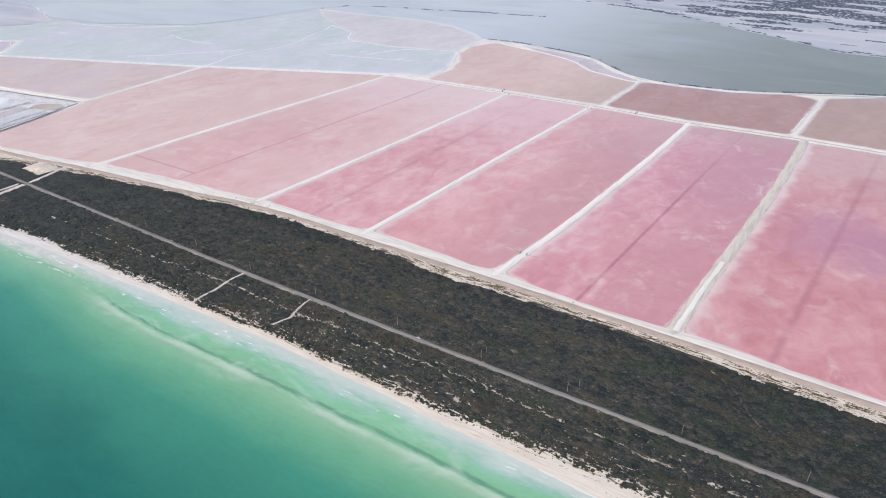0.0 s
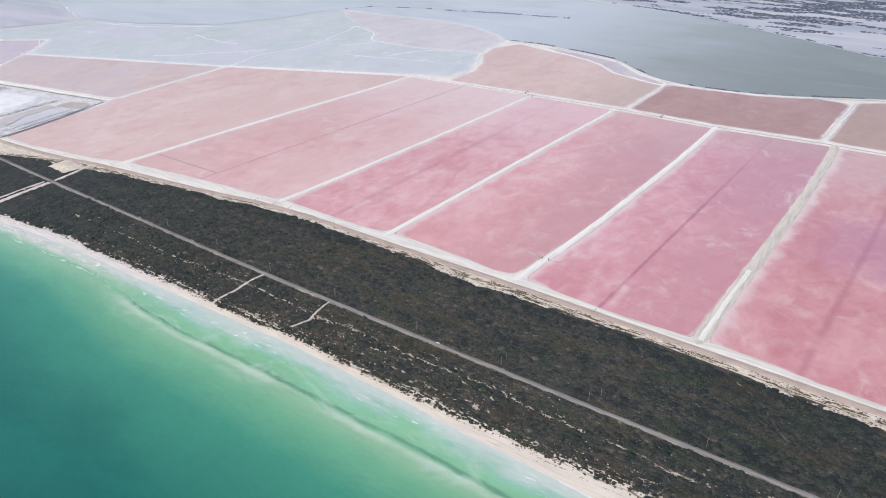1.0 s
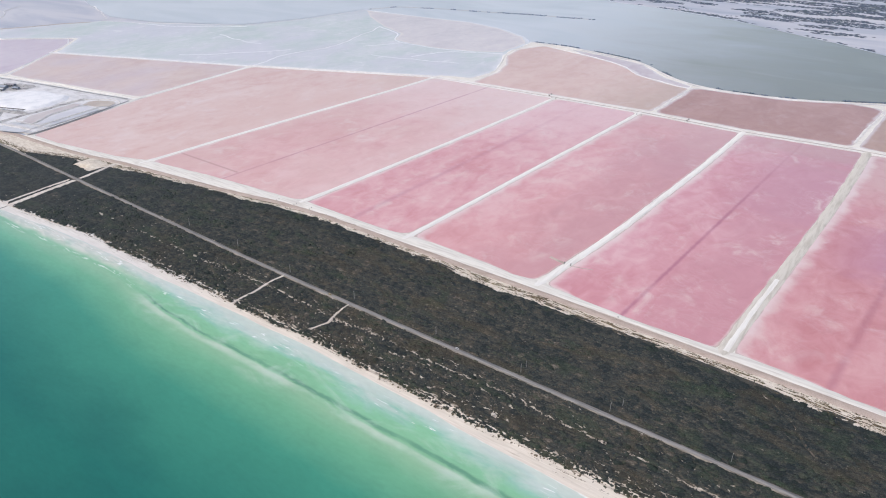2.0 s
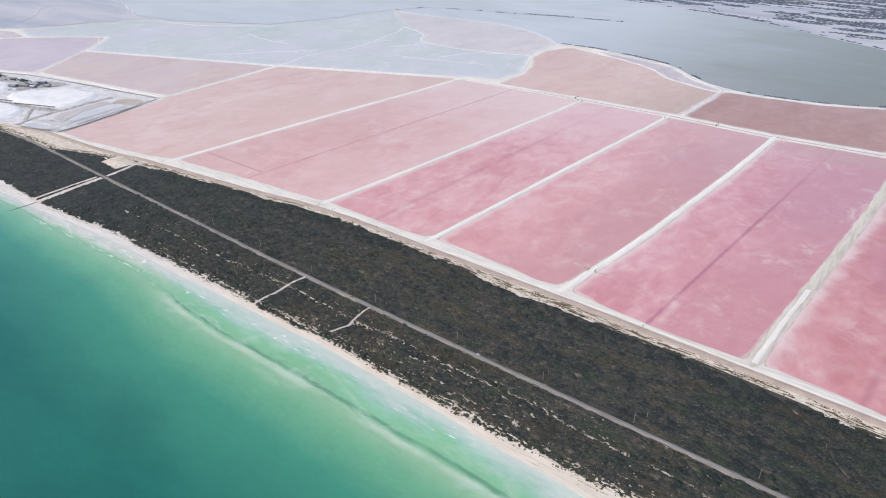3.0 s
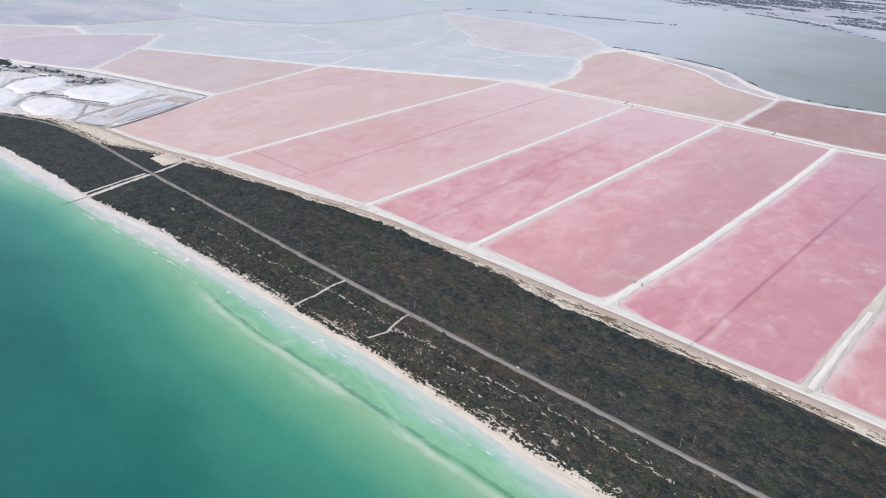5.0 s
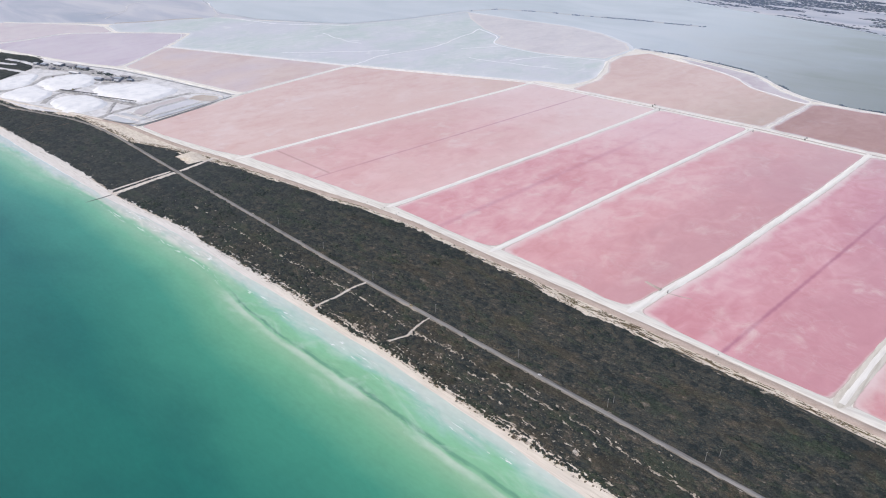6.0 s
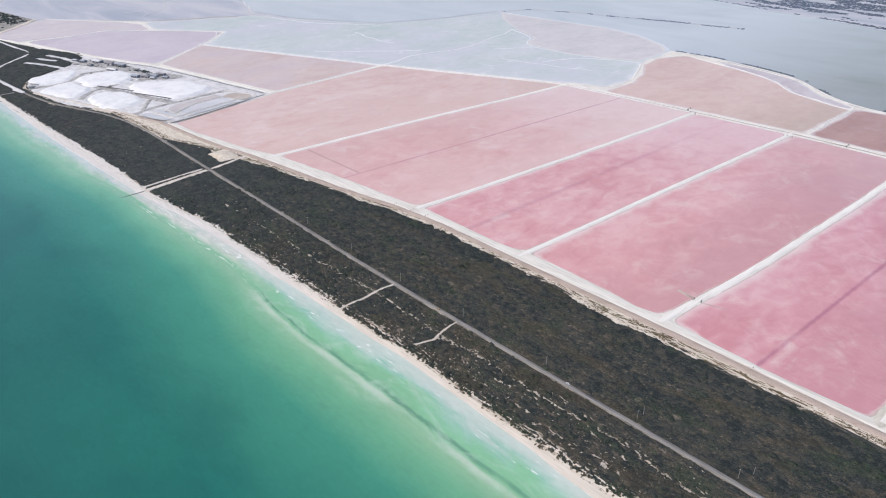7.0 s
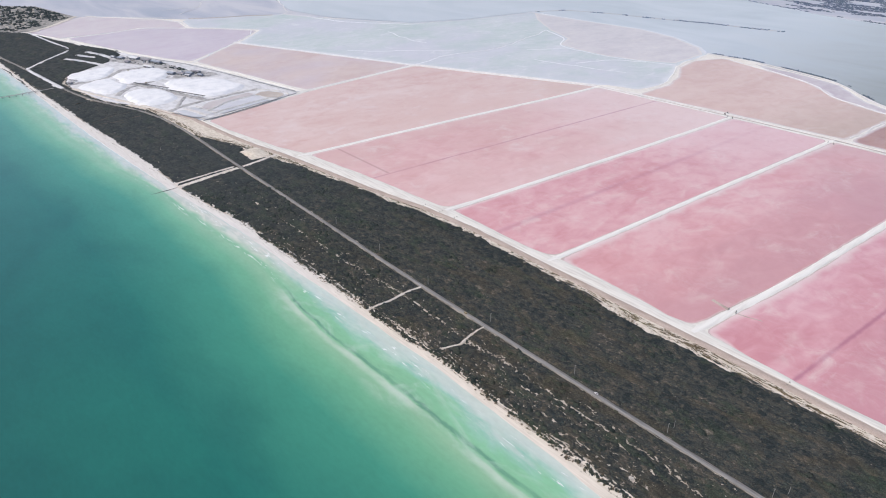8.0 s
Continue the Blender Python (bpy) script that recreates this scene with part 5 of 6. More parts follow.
for k, line in enumerate(([(-986, 403), (-1010, 446), (-1017, 497), (-986, 501)], [(-972, 410), (-979, 430), (-988, 499)], [(-1022, 384), (-968, 395)], [(-1022, 402), (-972, 410)], [(-1044, 512), (-1026, 528), (-998, 540), (-982, 534)])):
    bank("basin_bank", rounded(line, 1), 1.0, 3.4, 1.75, 1.1, M_BASINBANK, "low white bank round the settling basins", "bank", "banks round the basins", seed=95 + k, rough=0.3)
bank("drain", [(-949, 381), (-953, 416), (-963, 466), (-983, 548)], 2.2, 3.2, 1.55, 1.2, M_MUD, "dark drain along the edge of the yard", "drain", seed=97)
bank("drain", [(-992, 553), (-1067, 538), (-1142, 525), (-1206, 512), (-1285, 495), (-1345, 471), (-1414, 446)], 1.6, 2.8, 1.5, 1.2, M_MUD, "dark drain along the edge of the yard", "drain", seed=98)
M_GREYMUD = salt_crust("trodden_mud", (0.50, 0.49, 0.48), (0.24, 0.235, 0.23), 7.0)
for k, (line, w) in enumerate((([(-1215, 374), (-1153, 395), (-1088, 413), (-1041, 426)], 5), ([(-1024, 363), (-1036, 393), (-1039, 425), (-1042, 458), (-1047, 499), (-1046, 514)], 4), ([(-1155, 330), (-1183, 350), (-1198, 380), (-1205, 405), (-1218, 438)], 4),
                               ([(-1276, 292), (-1272, 320), (-1276, 352), (-1300, 375), (-1320, 392)], 4), ([(-1320, 392), (-1310, 430), (-1290, 452), (-1230, 470)], 5), ([(-1420, 400), (-1380, 420), (-1330, 445), (-1290, 455)], 9), ([(-1238, 444), (-1208, 474), (-1186, 498)], 9), ([(-1292, 296), (-1284, 312), (-1270, 316)], 4), ([(-1090, 415), (-1068, 400), (-1048, 388), (-1036, 380)], 3))):
    bank("yard_track", rounded(line, 2), w, w * 2.2, 1.6, 0.9, M_GREYMUD, "dark wheel-worn track through the salt yard", "track", "tracks in the yard", seed=100 + k, rough=0.7, wander=2.0)
for poly in ([(-1250, 436), (-1222, 452), (-1202, 438), (-1172, 488), (-1176, 508), (-1218, 500), (-1244, 470)], [(-1424, 404), (-1382, 404), (-1340, 428), (-1290, 452), (-1276, 474), (-1340, 466), (-1404, 442)]):
    sheet("work_yard", poly, 6, lambda x, y, rim: 1.28 + (fbm(x / 8, y / 8, 3) - 0.5) * 0.5, M_GREYMUD, "grey trodden ground round the sheds of the works", "yard", wave=7.0)
bank("yard_verge", rounded([(-1246, 292), (-1180, 309), (-1121, 331), (-1060, 350), (-1010, 362)], 2), 3.0, 6.0, 1.6, 0.8, M_SAND, "pale sandy strip between the road and the salt yard", "verge", seed=110, rough=0.6, wander=1.0)


def conveyor(a, b, h0, h1):
    """A belt on trestles that rises from a to b."""
    a, b = Vector((*a, 1.3)), Vector((*b, 1.3))
    root = tagged(new("conveyor"), "dark steel belt conveyor on trestle legs in the yard", "conveyor", "conveyors of the works")
    root.location = a
    way = b - a
    n = max(3, int(way.length / 9))
    turn = math.degrees(math.atan2(way.y, way.x))
    up = Vector((0, 0, 1))
    m = (way + up * (h1 - h0)).to_track_quat("X", "Z").to_matrix().to_4x4()
    long = (way + up * (h1 - h0)).length
    for name, size, off, mat in (("belt", (long, 1.3, 0.12), 0.35, M_RUBBER), ("girder", (long, 0.22, 0.7), 0.0, M_DARKMETAL), ("girder", (long, 0.22, 0.7), 0.0, M_DARKMETAL)):
        bm = boxed(size, (0, 0, 0), 0, 0.03)
        side = 0.0 if name == "belt" else (0.75 if not [c for c in root.children if c.name.startswith("girder")] else -0.75)
        bmesh.ops.transform(bm, matrix=Matrix.Translation(way / 2 + up * ((h0 + h1) / 2 + off)) @ m @ Matrix.Translation((0, side, 0)), verts=bm.verts)
        part(name, bm, mat, root)
    for k in range(n):
        t = (k + 0.5) / n
        p, h = way * t, h0 + (h1 - h0) * t
        bm = bmesh.new()
        sx, sy = -math.sin(radians(turn)), math.cos(radians(turn))
        for sgn in (-1, 1):
            tube(bm, p + Vector((sx * 1.3 * sgn, sy * 1.3 * sgn, -0.5)), p + Vector((sx * 0.7 * sgn, sy * 0.7 * sgn, h)), 0.12, 0.12, 6)
        tube(bm, p + Vector((-sx, -sy, h * 0.5)), p + Vector((sx, sy, h * 0.5)), 0.08, 0.08, 6)
        part("trestle", bm, M_DARKMETAL, root)
    return root


conveyor((-1212, 377), (-1130, 404), 1.5, 4.5)
conveyor((-1128, 404), (-1048, 428), 1.5, 4.5)
conveyor((-1302, 302), (-1276, 308), 1.5, 4.5)


def shed(x, y, turn, length, width, high, pitch, wall, roof, label, doors=1, windows=3):
    """A gabled industrial building with doors and windows."""
    root = tagged(new("shed"), label, "shed", "buildings of the works")
    root.matrix_basis = pose(x, y, 1.2, 0, 0, turn)
    l, w = length / 2, width / 2
    bm = bmesh.new()
    vs = [bm.verts.new(p) for p in ((-l, -w, -0.5), (l, -w, -0.5), (l, w, -0.5), (-l, w, -0.5), (-l, -w, high), (l, -w, high), (l, w, high), (-l, w, high), (-l, 0, high + pitch), (l, 0, high + pitch))]
    for f in ((0, 1, 5, 4), (2, 3, 7, 6), (1, 2, 6, 9, 5), (3, 0, 4, 8, 7), (3, 2, 1, 0)):
        bm.faces.new([vs[i] for i in f])
    part("wall", bm, wall, root)
    for sgn in (-1, 1):
        bm = bmesh.new()
        o, t = 0.6, 0.15
        a = [(-l - o, sgn * (w + o), high - pitch * o / w + 0.06), (l + o, sgn * (w + o), high - pitch * o / w + 0.06), (l + o, 0, high + pitch + 0.06), (-l - o, 0, high + pitch + 0.06)]
        vs = [bm.verts.new(p) for p in a] + [bm.verts.new((p[0], p[1], p[2] + t)) for p in a]
        for f in ((0, 1, 2, 3), (7, 6, 5, 4), (0, 4, 5, 1), (1, 5, 6, 2), (2, 6, 7, 3), (3, 7, 4, 0)):
            bm.faces.new([vs[i] for i in f])
        bmesh.ops.recalc_face_normals(bm, faces=bm.faces)
        part("roof", bm, roof, root)
    for k in range(doors):
        part("door", boxed((min(4.0, length * 0.2), 0.16, high * 0.7), (-l + length * (k + 0.5) / doors, -w - 0.03, high * 0.35), 0, 0.02), M_DARKMETAL, root)
    for k in range(windows):
        win = part("window", boxed((1.4, 0.14, 0.9), (-l + length * (k + 0.25) / windows, -w - 0.02, high * 0.72), 0, 0.02), M_WALL, root)
        part("pane", boxed((1.15, 0.05, 0.7), (-l + length * (k + 0.25) / windows, -w - 0.12, high * 0.72)), M_GLASS, win)
    return root


# roof and wall greys lifted a little, haze being put into their colour
M_DARKROOF = plain("rusted_roofing", (0.34, 0.33, 0.35), 0.6, 0.4, 0.0, 3.0, 0.3)
M_BLUEROOF = plain("blue_grey_roofing", (0.36, 0.40, 0.47), 0.5, 0.4, 0.0, 3.0, 0.2)
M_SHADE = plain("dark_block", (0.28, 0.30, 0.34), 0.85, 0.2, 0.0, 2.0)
for x, y, turn, l, w, h, p, roof, label in (
        (-1384, 438, 20, 18, 11, 3.6, 1.2, M_WHITE, "large white-roofed shed at the salt works"), (-1356, 449, 20, 20, 8, 3.2, 0.9, M_DARKROOF, "long low shed with a rusted roof"),
        (-1330, 458, 18, 24, 7, 3.0, 0.8, M_BLUEROOF, "long blue-grey shed beside the drain"), (-1406, 420, 20, 12, 7, 3.0, 0.9, M_BLUEROOF, "small shed with a blue-grey roof"),
        (-1366, 419, 20, 9, 7, 3.0, 0.8, M_DARKROOF, "small dark-roofed store near the sand strip"), (-1303, 434, 20, 22, 6, 3.2, 0.9, M_WHITE, "white-roofed workshop behind a salt heap"),
        (-1229, 446, 24, 13, 8, 3.4, 1.0, M_BLUEROOF, "blue-grey roofed packing shed"), (-1215, 458, 24, 15, 7, 3.2, 0.9, M_DARKROOF, "dark-roofed shed beside the packing shed"),
        (-1208, 470, 24, 13, 8, 3.4, 1.0, M_BLUEROOF, "blue-grey roofed store at the edge of the yard"), (-1198, 463, 24, 9, 6, 2.8, 0.8, M_ROOF, "small pale-roofed office beside the packing shed"),
        (-1212, 484, 24, 14, 6, 3.0, 0.8, M_DARKROOF, "low dark-roofed lean-to beside the drain"), (-1186, 480, 24, 9, 6, 2.8, 0.8, M_BLUEROOF, "small blue-grey roofed pump house"),
        (-1424, 412, 20, 9, 6, 2.8, 0.8, M_ROOF, "small pale-roofed hut at the gate"), (-1278, 297, 15, 8, 5, 2.8, 0.8, M_DARKROOF, "dark-roofed weighing hut beside the road")):
    shed(x, y, turn, l, w, h, p, M_SHADE, roof, label, 2, 4)


def tank(x, y, r, h):
    root = tagged(new("storage_tank"), "round grey steel storage tank beside the sheds", "tank", "tanks of the works")
    root.location = (x, y, 1.0)
    part("shell", tube(bmesh.new(), (0, 0, -0.3), (0, 0, h), r, r, 24), M_ROOF, root)
    part("lid", tube(bmesh.new(), (0, 0, h), (0, 0, h + r * 0.25), r * 1.02, 0.2, 24), M_CONCRETE, root)
    bm = bmesh.new()
    for s in (-0.25, 0.25):
        tube(bm, (r + 0.15, s, -0.3), (r + 0.15, s, h + 0.5), 0.05, 0.05, 6)
    for k in range(int(h / 0.4)):
        tube(bm, (r + 0.15, -0.25, 0.3 + 0.4 * k), (r + 0.15, 0.25, 0.3 + 0.4 * k), 0.03, 0.03, 5)
    part("ladder", bm, M_DARKMETAL, root)


for x, y, r, h in ((-1340, 446, 2.4, 3.5), (-1345, 440, 2.0, 3.2), (-1232, 466, 2.2, 3.4)):
    tank(x, y, r, h)


def loader(x, y, turn):
    """A wheel loader."""
    root = tagged(new("wheel_loader"), "yellow wheel loader working between the salt heaps", "loader", "loaders")
    root.matrix_basis = pose(x, y, 1.5, 0, 0, turn) @ Matrix.Diagonal((1 / UNIT, 1 / UNIT, 1 / UNIT, 1))
    body = part("body", box(box(bmesh.new(), (3.2, 2.2, 1.3), (-1.2, 0, 1.7), 0, 0.15), (2.2, 1.6, 0.9), (1.4, 0, 1.4), 0, 0.1), M_YELLOW, root)
    part("cab", boxed((1.6, 1.7, 1.6), (0.0, 0, 3.0), 0, 0.12), M_GLASS, root)
    part("roof", boxed((1.8, 1.9, 0.15), (0.0, 0, 3.87), 0, 0.05), M_YELLOW, root)
    for wx in (-1.6, 1.6):
        for wy in (-1.25, 1.25):
            wheel = part("wheel", tube(bmesh.new(), (wx, wy - 0.35, 0.75), (wx, wy + 0.35, 0.75), 0.8, 0.8, 18), M_RUBBER, root)
            part("rim", tube(bmesh.new(), (wx, wy - 0.37, 0.75), (wx, wy + 0.37, 0.75), 0.4, 0.4, 14), M_YELLOW, wheel)
    for s in (-0.7, 0.7):
        part("lift_arm", tube(bmesh.new(), (1.2, s, 2.0), (3.6, s, 0.9), 0.14, 0.14, 8), M_YELLOW, root)
    bm = bmesh.new()
    prof = [(3.4, 0.2), (4.6, 0.15), (4.7, 0.25), (3.7, 0.4), (3.6, 1.3), (3.4, 1.4)]
    lo, hi = [bm.verts.new((px, -1.4, pz)) for px, pz in prof], [bm.verts.new((px, 1.4, pz)) for px, pz in prof]
    for k in range(6):
        bm.faces.new((lo[k], lo[(k + 1) % 6], hi[(k + 1) % 6], hi[k]))
    bm.faces.new(lo[::-1])
    bm.faces.new(hi)
    part("bucket", bm, M_DARKMETAL, root)


loader(-1198, 392, 40)
loader(-1302, 398, -60)


# ---- pier and jetty ----
def pier(x, y0, y1, lean, width, deck_z, label, gap=7.0):
    root = tagged(new("pier"), label, "pier")
    root.location = (x, y0, 0)
    n = int((y0 - y1) / gap)
    along = Vector((lean, y1 - y0, 0))
    turn = math.degrees(math.atan2(along.y, along.x))
    part("deck", boxed((along.length, width, 0.4), along / 2 + Vector((0, 0, deck_z)), turn, 0.05), M_CONCRETE, root)
    for k in range(n + 1):
        p = along * (k / n)
        part("cap_beam", boxed((0.6, width + 0.5, 0.5), p + Vector((0, 0, deck_z - 0.45)), turn, 0.04), M_CONCRETE, root)
        for s in (-0.4, 0.4):
            off = Vector((-along.y, along.x, 0)).normalized() * width * s
            part("pile", tube(bmesh.new(), p + off + Vector((0, 0, -3)), p + off + Vector((0, 0, deck_z - 0.3)), 0.28, 0.28, 10), M_DARKMETAL, root)
    for s in (-0.48, 0.48):
        bm = bmesh.new()
        off = Vector((-along.y, along.x, 0)).normalized() * width * s
        tube(bm, off + Vector((0, 0, deck_z + 0.75)), along + off + Vector((0, 0, deck_z + 0.75)), 0.05, 0.05, 6)
        for k in range(n + 1):
            tube(bm, along * (k / n) + off + Vector((0, 0, deck_z)), along * (k / n) + off + Vector((0, 0, deck_z + 0.75)), 0.05, 0.05, 6)
        part("railing", bm, M_DARKMETAL, root)


pier(-1264, 268, 30, 8.0, 2.2, 2.6, "long narrow loading pier on dark piles", 9.0)


def outfall():
    root = tagged(new("outfall_pipe"), "dark outfall pipe running out from the beach", "pipe")
    root.location = (-744.5, 262, 0)
    part("pipe", tube(bmesh.new(), (0, 0, 0.8), (-2.5, -32, -0.35), 0.24, 0.24, 14), M_DARKMETAL, root)
    for k in range(5):
        part("saddle", boxed((1.1, 0.5, 1.2), (-0.31 - 0.47 * k, -4 - 6 * k, -0.15 - 0.21 * k), 0, 0.06), M_CONCRETE, root)


outfall()

# ---- road side ----
def utility_pole(high, arm, label):
    root = tagged(new("utility_pole"), label, "utility pole", "poles along the road")
    root.scale = (1 / UNIT, 1 / UNIT, 1 / UNIT)
    part("pole", tube(bmesh.new(), (0, 0, -1), (0, 0, high), 0.21, 0.15, 10), M_POLE, root)
    if arm:
        part("crossarm", boxed((0.14, 2.2, 0.14), (0.16, 0, high - 0.5), 0, 0.02), M_WOOD, root)
        part("transformer", tube(bmesh.new(), (-0.4, 0, high - 2.4), (-0.4, 0, high - 1.5), 0.26, 0.26, 12), M_ROOF, root) if arm > 1 else None
        for s in (-0.95, 0.0, 0.95):
            part("insulator", tube(bmesh.new(), (0.16, s, high - 0.45), (0.16, s, high - 0.1), 0.09, 0.05, 8), M_WHITE, root)
    return root


POLES = [(-553, 344), (-480, 343), (-408, 340), (-335, 341), (-253, 340.5), (-180, 339.4), (-114.5, 338.8), (-40, 340), (30, 341)]
first = utility_pole(13.0, 1, "tall pale concrete utility pole with a crossarm beside the road")
first.location = (*POLES[0], 0.9)
for x, y in POLES[1:]:
    copy_thing(first, pose(x, y, 0.9, 0, 0, 2))
low = utility_pole(10.5, 0, "plain pale concrete post standing back from the road")
low.location = (-179.6, 346, 0.9)
copy_thing(low, pose(-110, 348.5, 0.9))


def vehicle(name, x, y, z, turn, size, paint, label, category, tall_cabin):
    """A car or a van: shaped body, glass house, wheels and lights."""
    l, w, h = size
    root = tagged(new(name), label, category)
    root.matrix_basis = pose(x, y, z, 0, 0, turn) @ Matrix.Diagonal((1 / UNIT, 1 / UNIT, 1 / UNIT, 1))
    base = boxed((l, w, h * 0.45), (0, 0, h * 0.42), 0, 0.12)
    part("body", base, paint, root)
    bm = bmesh.new()
    c0, c1 = (-0.47, 0.40) if tall_cabin else (-0.36, 0.22)
    t0, t1 = (-0.46, 0.34) if tall_cabin else (-0.26, 0.10)
    lo = [bm.verts.new((c * l, s * w * 0.48, h * 0.62)) for c, s in ((c0, -1), (c1, -1), (c1, 1), (c0, 1))]
    hi = [bm.verts.new((c * l, s * w * 0.42, h * 0.97)) for c, s in ((t0, -1), (t1, -1), (t1, 1), (t0, 1))]
    for k in range(4):
        bm.faces.new((lo[k], lo[(k + 1) % 4], hi[(k + 1) % 4], hi[k]))
    bm.faces.new(hi)
    bm.faces.new(lo[::-1])
    part("windows", bm, M_GLASS, root)
    part("roof", boxed(((t1 - t0) * l + 0.1, w * 0.86, 0.08), ((t0 + t1) / 2 * l, 0, h * 0.99), 0, 0.03), paint, root)
    for wx in (-0.32, 0.32):
        for s in (-1, 1):
            wheel = part("wheel", tube(bmesh.new(), (wx * l, s * (w / 2 - 0.24), 0.34), (wx * l, s * (w / 2 + 0.01), 0.34), 0.34, 0.34, 16), M_RUBBER, root)
            part("hubcap", tube(bmesh.new(), (wx * l, s * (w / 2 - 0.2), 0.34), (wx * l, s * (w / 2 + 0.03), 0.34), 0.19, 0.19, 12), M_ROOF, wheel)
    for s in (-0.36, 0.36):
        part("headlight", boxed((0.1, 0.35, 0.16), (l / 2 - 0.02, s * w, h * 0.45), 0, 0.03), M_WHITE, root)
        part("tail_light", boxed((0.08, 0.3, 0.16), (-l / 2 + 0.01, s * w, h * 0.47), 0, 0.02), M_YELLOW, root)
    return root


vehicle("car", -230.5, 335.6, 1.47, 179, (4.2, 1.75, 1.45), M_WHITE, "white car driving on the asphalt road", "car", False)
vehicle("van", -355, 333.8, 1.47, 1, (4.8, 1.9, 2.0), M_YELLOW, "yellow van driving on the asphalt road", "van", True)


def hut(x, y, turn):
    root = tagged(new("hut"), "small white flat-roofed hut among the scrub", "hut")
    root.matrix_basis = pose(x, y, 0.8, 0, 0, turn) @ Matrix.Diagonal((0.5, 0.5, 0.5, 1))
    part("wall", boxed((4.2, 3.2, 3.2), (0, 0, 1.2), 0, 0.03), M_PLASTER, root)
    part("roof", boxed((4.8, 3.8, 0.22), (0, 0, 2.93), 0, 0.04), M_PLASTER, root, "white flat concrete roof")
    part("door", boxed((0.9, 0.1, 2.0), (-0.9, -1.63, 1.0), 0, 0.02), M_DARKMETAL, root)
    win = part("window", boxed((1.1, 0.1, 0.9), (1.0, -1.63, 1.5), 0, 0.02), M_WOOD, root)
    part("pane", boxed((0.9, 0.05, 0.7), (1.0, -1.69, 1.5)), M_GLASS, win)


hut(-173, 293, 15)


def rubble_heap(x, y, seed, r):
    """A small tipped heap of pale limestone rubble."""
    bm = bmesh.new()
    bmesh.ops.create_icosphere(bm, subdivisions=3, radius=1.0)
    for v in bm.verts:
        k = 0.75 + 0.6 * float(fbm(v.co.x * 1.4 + seed * 5, v.co.y * 1.4 + v.co.z, 3))
        v.co = Vector((v.co.x * r * 1.3 * k, v.co.y * r * 0.8 * k, max(v.co.z, -0.3) * r * 0.45 * k))
    root = tagged(new("rubble_heap"), "small heap of pale rubble beside the asphalt road", "rubble heap", "heaps beside the road")
    root.location = (x, y, 1.15)
    part("rubble", bm, M_RUBBLE, root)


M_RUBBLE = plain("limestone_rubble", (0.62, 0.59, 0.54), 0.9, 0.2, 0.0, 0.5, 0.35)
for k, (x, y, r) in enumerate(((-236, 339.4, 0.55), (-216, 340.0, 0.5), (-136, 339.0, 0.8), (-122, 339.1, 0.65), (-467, 340.6, 1.0))):
    rubble_heap(x, y, k, r)


# ---- sluices in the dikes ----
def sluice(x, y, turn, label, size=1.0):
    """A concrete culvert head on each side of a bank, with a lifting gate."""
    root = tagged(new("sluice"), label, "sluice gate", "sluices in the dikes")
    root.matrix_basis = pose(x, y, 0.9, 0, 0, turn) @ Matrix.Diagonal((size, size, size, 1))
    for s in (-1, 1):
        head = part("headwall", box(box(bmesh.new(), (0.5, 3.0, 2.2), (s * 3.4, 0, -0.3), 0, 0.04), (1.6, 0.35, 1.6), (s * 4.2, -1.4, -0.5), 0, 0.03), M_CONCRETE, root)
        part("opening", boxed((0.2, 1.5, 1.2), (s * 3.72, 0, -0.4)), M_RUBBER, head, "dark culvert mouth")
        for q in (-0.8, 0.8):
            part("guide_post", boxed((0.18, 0.18, 2.6), (s * 3.7, q, 0.9), 0, 0.02), M_DARKMETAL, root)
        part("gate_leaf", boxed((0.1, 1.5, 1.4), (s * 3.8, 0, 0.9), 0, 0.02), M_WOOD, root)
        part("crossbeam", boxed((0.22, 1.9, 0.2), (s * 3.7, 0, 2.2), 0, 0.02), M_DARKMETAL, root)
    return root


sluice(-222, 493, 6, "concrete sluice with dark gates cut through a salt dike", 0.8)
for x, y, turn in ((-530, 436, 100), (-507, 439, 95), (-487, 441, 95), (-153, 440, 90)):
    sluice(x, y, turn, "small dark sluice beside the pond-side track", 0.5)
for x, y, turn in ((-484, 953, 90), (-334, 938, 5), (-269, 954, 90), (-471, 940, 10)):
    sluice(x, y, turn, "small sluice gate in the bank behind the ponds", 0.9)
bank("mud_spit", [(-225.5, 494), (-233, 495), (-241, 497)], 2.2, 4.2, 0.5, 0.3, M_DIRT, "tongue of silt washed out beside a sluice", "silt", seed=140, rough=0.6)
bank("silt_streak", [(-218, 493), (-209, 495), (-200, 498)], 0.8, 1.8, 0.44, 0.36, M_DIRT, "thin streak of silt beside a sluice", "silt", seed=141, rough=0.5)

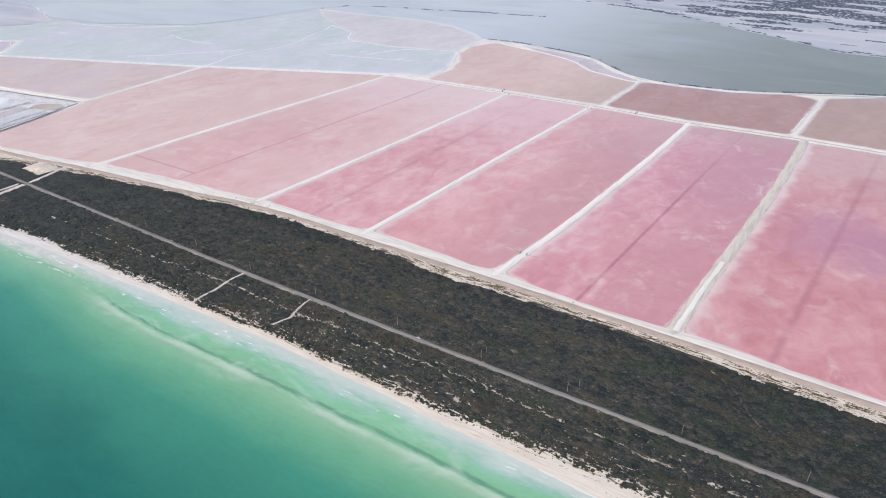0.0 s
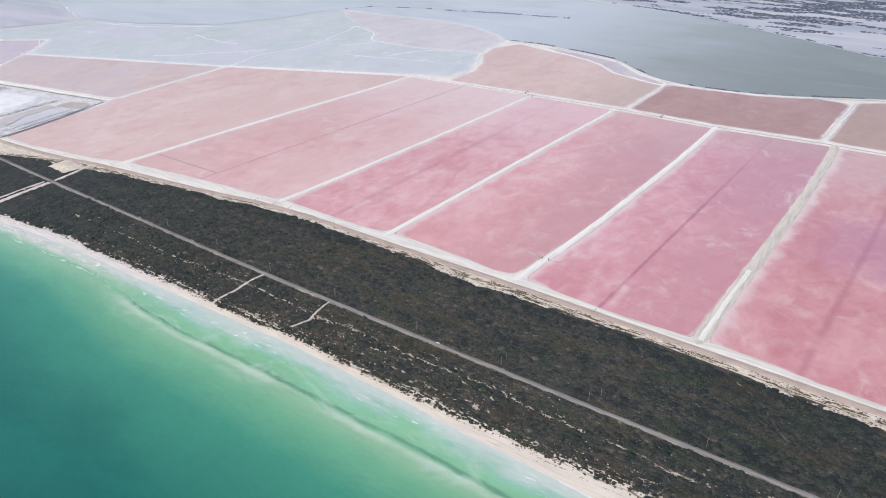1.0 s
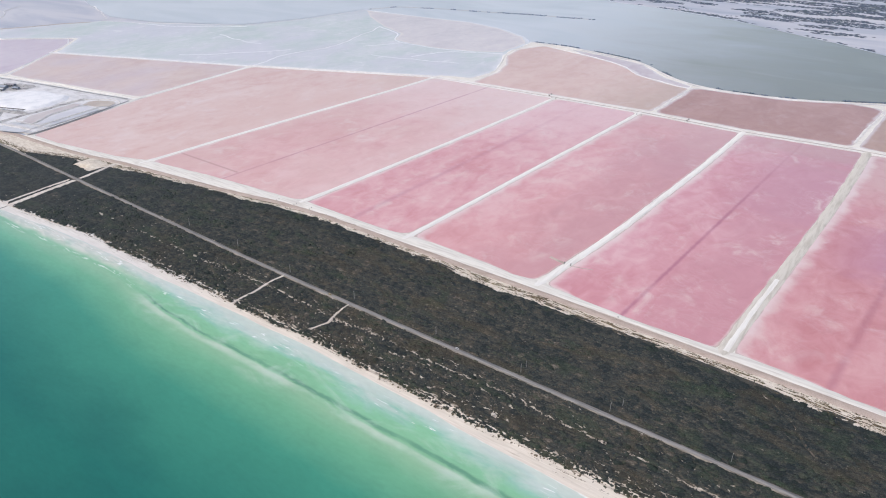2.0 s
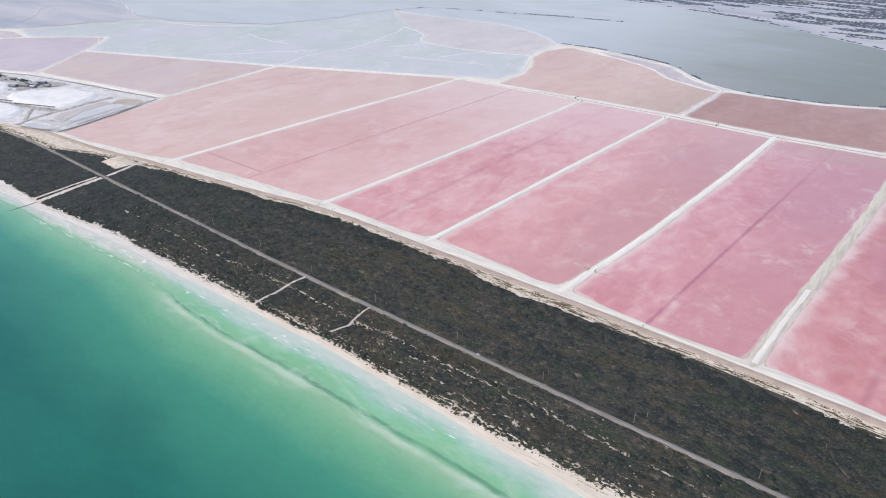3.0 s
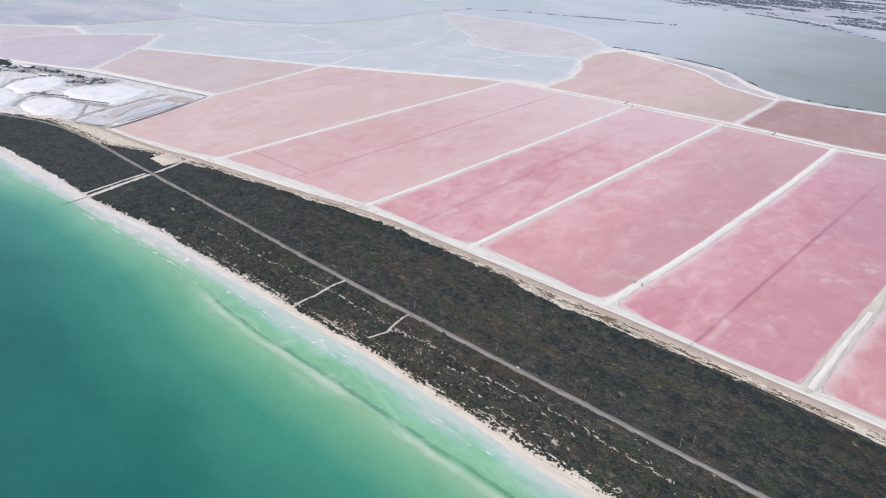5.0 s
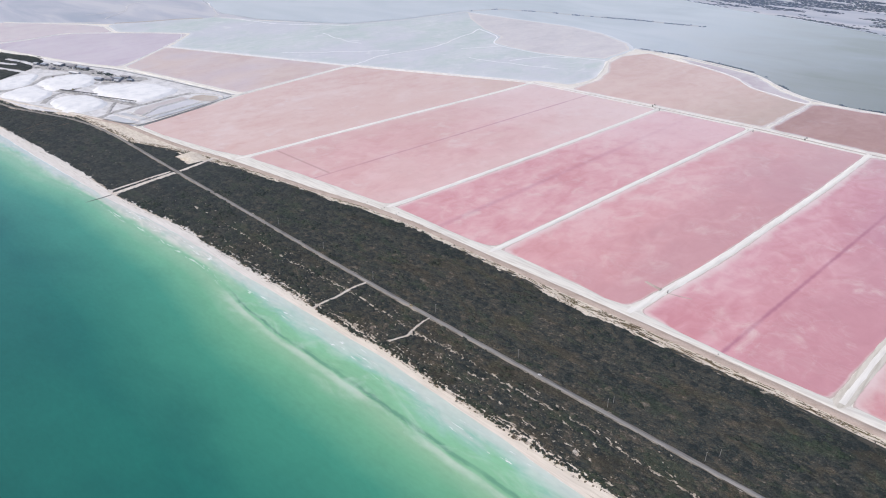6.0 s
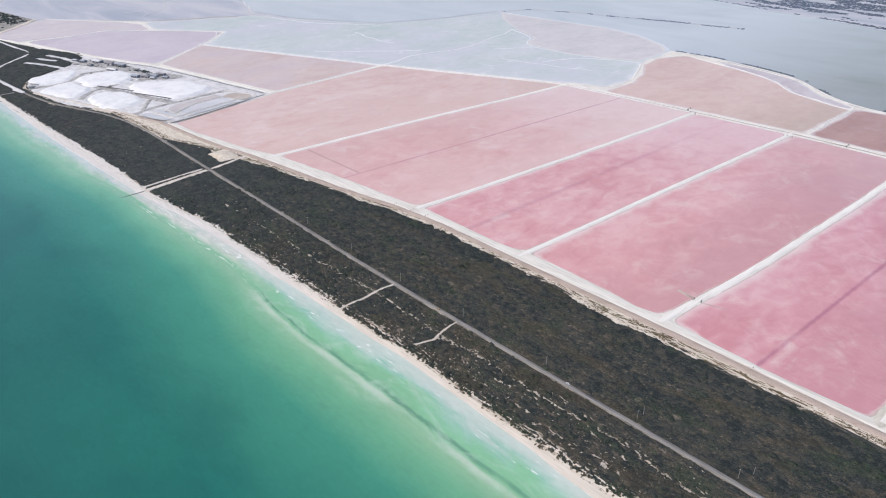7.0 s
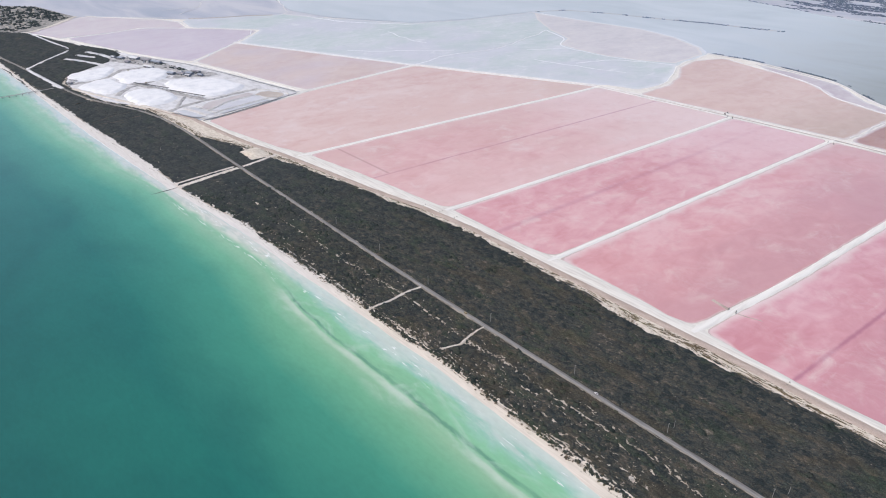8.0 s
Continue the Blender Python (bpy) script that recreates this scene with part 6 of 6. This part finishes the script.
# ---- town beyond the works ----
def house(x, y, turn, l, w, h, label):
    root = tagged(new("house"), label, "house", "houses of the town")
    root.matrix_basis = pose(x, y, 1.0, 0, 0, turn) @ Matrix.Diagonal((1 / UNIT, 1 / UNIT, 1 / UNIT, 1))
    part("wall", boxed((l, w, h + 1), (0, 0, h / 2 - 0.5), 0, 0.03), M_PLASTER, root)
    part("roof", boxed((l + 0.5, w + 0.5, 0.25), (0, 0, h + 0.13), 0, 0.04), M_CONCRETE, root)
    part("parapet", boxed((l + 0.5, 0.2, 0.5), (0, -w / 2 - 0.15, h + 0.5), 0, 0.02), M_PLASTER, root)
    part("door", boxed((1.0, 0.12, 2.05), (-l * 0.2, -w / 2 - 0.03, 1.0), 0, 0.02), M_WOOD, root)
    for s in (0.1, 0.34):
        part("window", boxed((1.2, 0.12, 1.1), (l * s, -w / 2 - 0.03, 1.5), 0, 0.02), M_GLASS, root)
    return root


# sandy soil, its brightness raised to stand in for haze over the town
M_TOWN = make_sand("town_soil", (0.42, 0.40, 0.37), (0.22, 0.22, 0.21), 16.0)
sheet("town_ground", [(-1800, 292), (-1806, 352), (-1855, 412), (-1940, 486), (-1995, 476), (-2170, 450), (-2240, 385), (-2700, 400), (-2700, 215), (-1860, 235)], 40, 1.0, M_TOWN, "sandy litter-covered ground between the houses", "ground", wave=3.0)
models = [house(-1900, 330, 20, 10, 8, 3.0, "pale flat-roofed one-storey house"), house(-1925, 372, 24, 14, 9, 3.2, "long pale flat-roofed house"), house(-1960, 345, 18, 10, 9, 6.0, "two-storey pale flat-roofed house")]
k = 0
for row in range(6):
    for col in range(9):
        x, y = -1880 - col * 34 - row * 10 + RNG.uniform(-12, 12), 300 + row * 26 + RNG.uniform(-9, 9)
        if RNG.random() < 0.85 and y < 300 + 0.9 * (-1830 - x) and y < 455 - max(0, -2060 - x) * 0.3:
            copy_thing(models[k % 3], pose(x, y, 1.0, 0, 0, RNG.choice([20, 110, 200]) + RNG.uniform(-5, 5)))
            k += 1
n = 8500
tx, ty = RNG.uniform(-2650, -1830, n), RNG.uniform(225, 560, n)
keep = inside([(-1835, 240), (-1818, 300), (-1862, 385), (-1935, 474), (-1995, 468), (-2165, 443), (-2240, 380), (-2650, 390), (-2650, 225)], tx, ty) & (fbm(tx / 26, ty / 16, 4) > 0.36)
tx, ty = tx[keep], ty[keep]
size = RNG.uniform(1.6, 3.6, len(tx))
clumps("town_trees", tx, ty, np.full(len(tx), 0.9), size, size * RNG.uniform(0.4, 0.8, len(tx)), M_BUSH, 6, 3, "dark trees and bushes between the houses", "trees")
bank("sand_road", [(-1798, 285), (-1804, 329), (-1806, 363), (-1855, 416), (-1940, 486)], 5, 12, 1.3, 0.7, M_SAND, "pale sand road at the edge of the town", "road", seed=150)

# scrub spreading over the back of the yard
n = 14000
wx, wy = RNG.uniform(-1560, -1190, n), RNG.uniform(375, 500, n)
back = np.interp(wx, [-1560, -1474, -1384, -1309, -1241, -1190], [404, 423, 445, 468, 482, 496])
keep = (wy < back) & (wy > np.interp(wx, [-1560, -1440, -1380, -1300, -1190], [380, 380, 412, 450, 476])) & (fbm(wx / 22, wy / 5, 4) > 0.48)
for line in SAND_STRIPS + [[(-1504, 394), (-1434, 414), (-1390, 432)]]:
    keep &= edge_distance(line, wx, wy, False) > 4.0
wx, wy = wx[keep], wy[keep]
size = RNG.uniform(0.8, 1.9, len(wx))
clumps("yard_scrub", wx, wy, np.full(len(wx), 1.0), size, size * 0.5, M_BUSH, 5, 2, "thin dark scrub along the back of the salt yard", "scrub", (0.9, 1.6))

# ---- from the plan's units to metres ----
enlarge = Matrix.Scale(UNIT, 4)
for ob in list(scene.objects):
    if ob.parent is None and ob.type not in {"CAMERA", "LIGHT"}:
        ob.matrix_basis = enlarge @ ob.matrix_basis
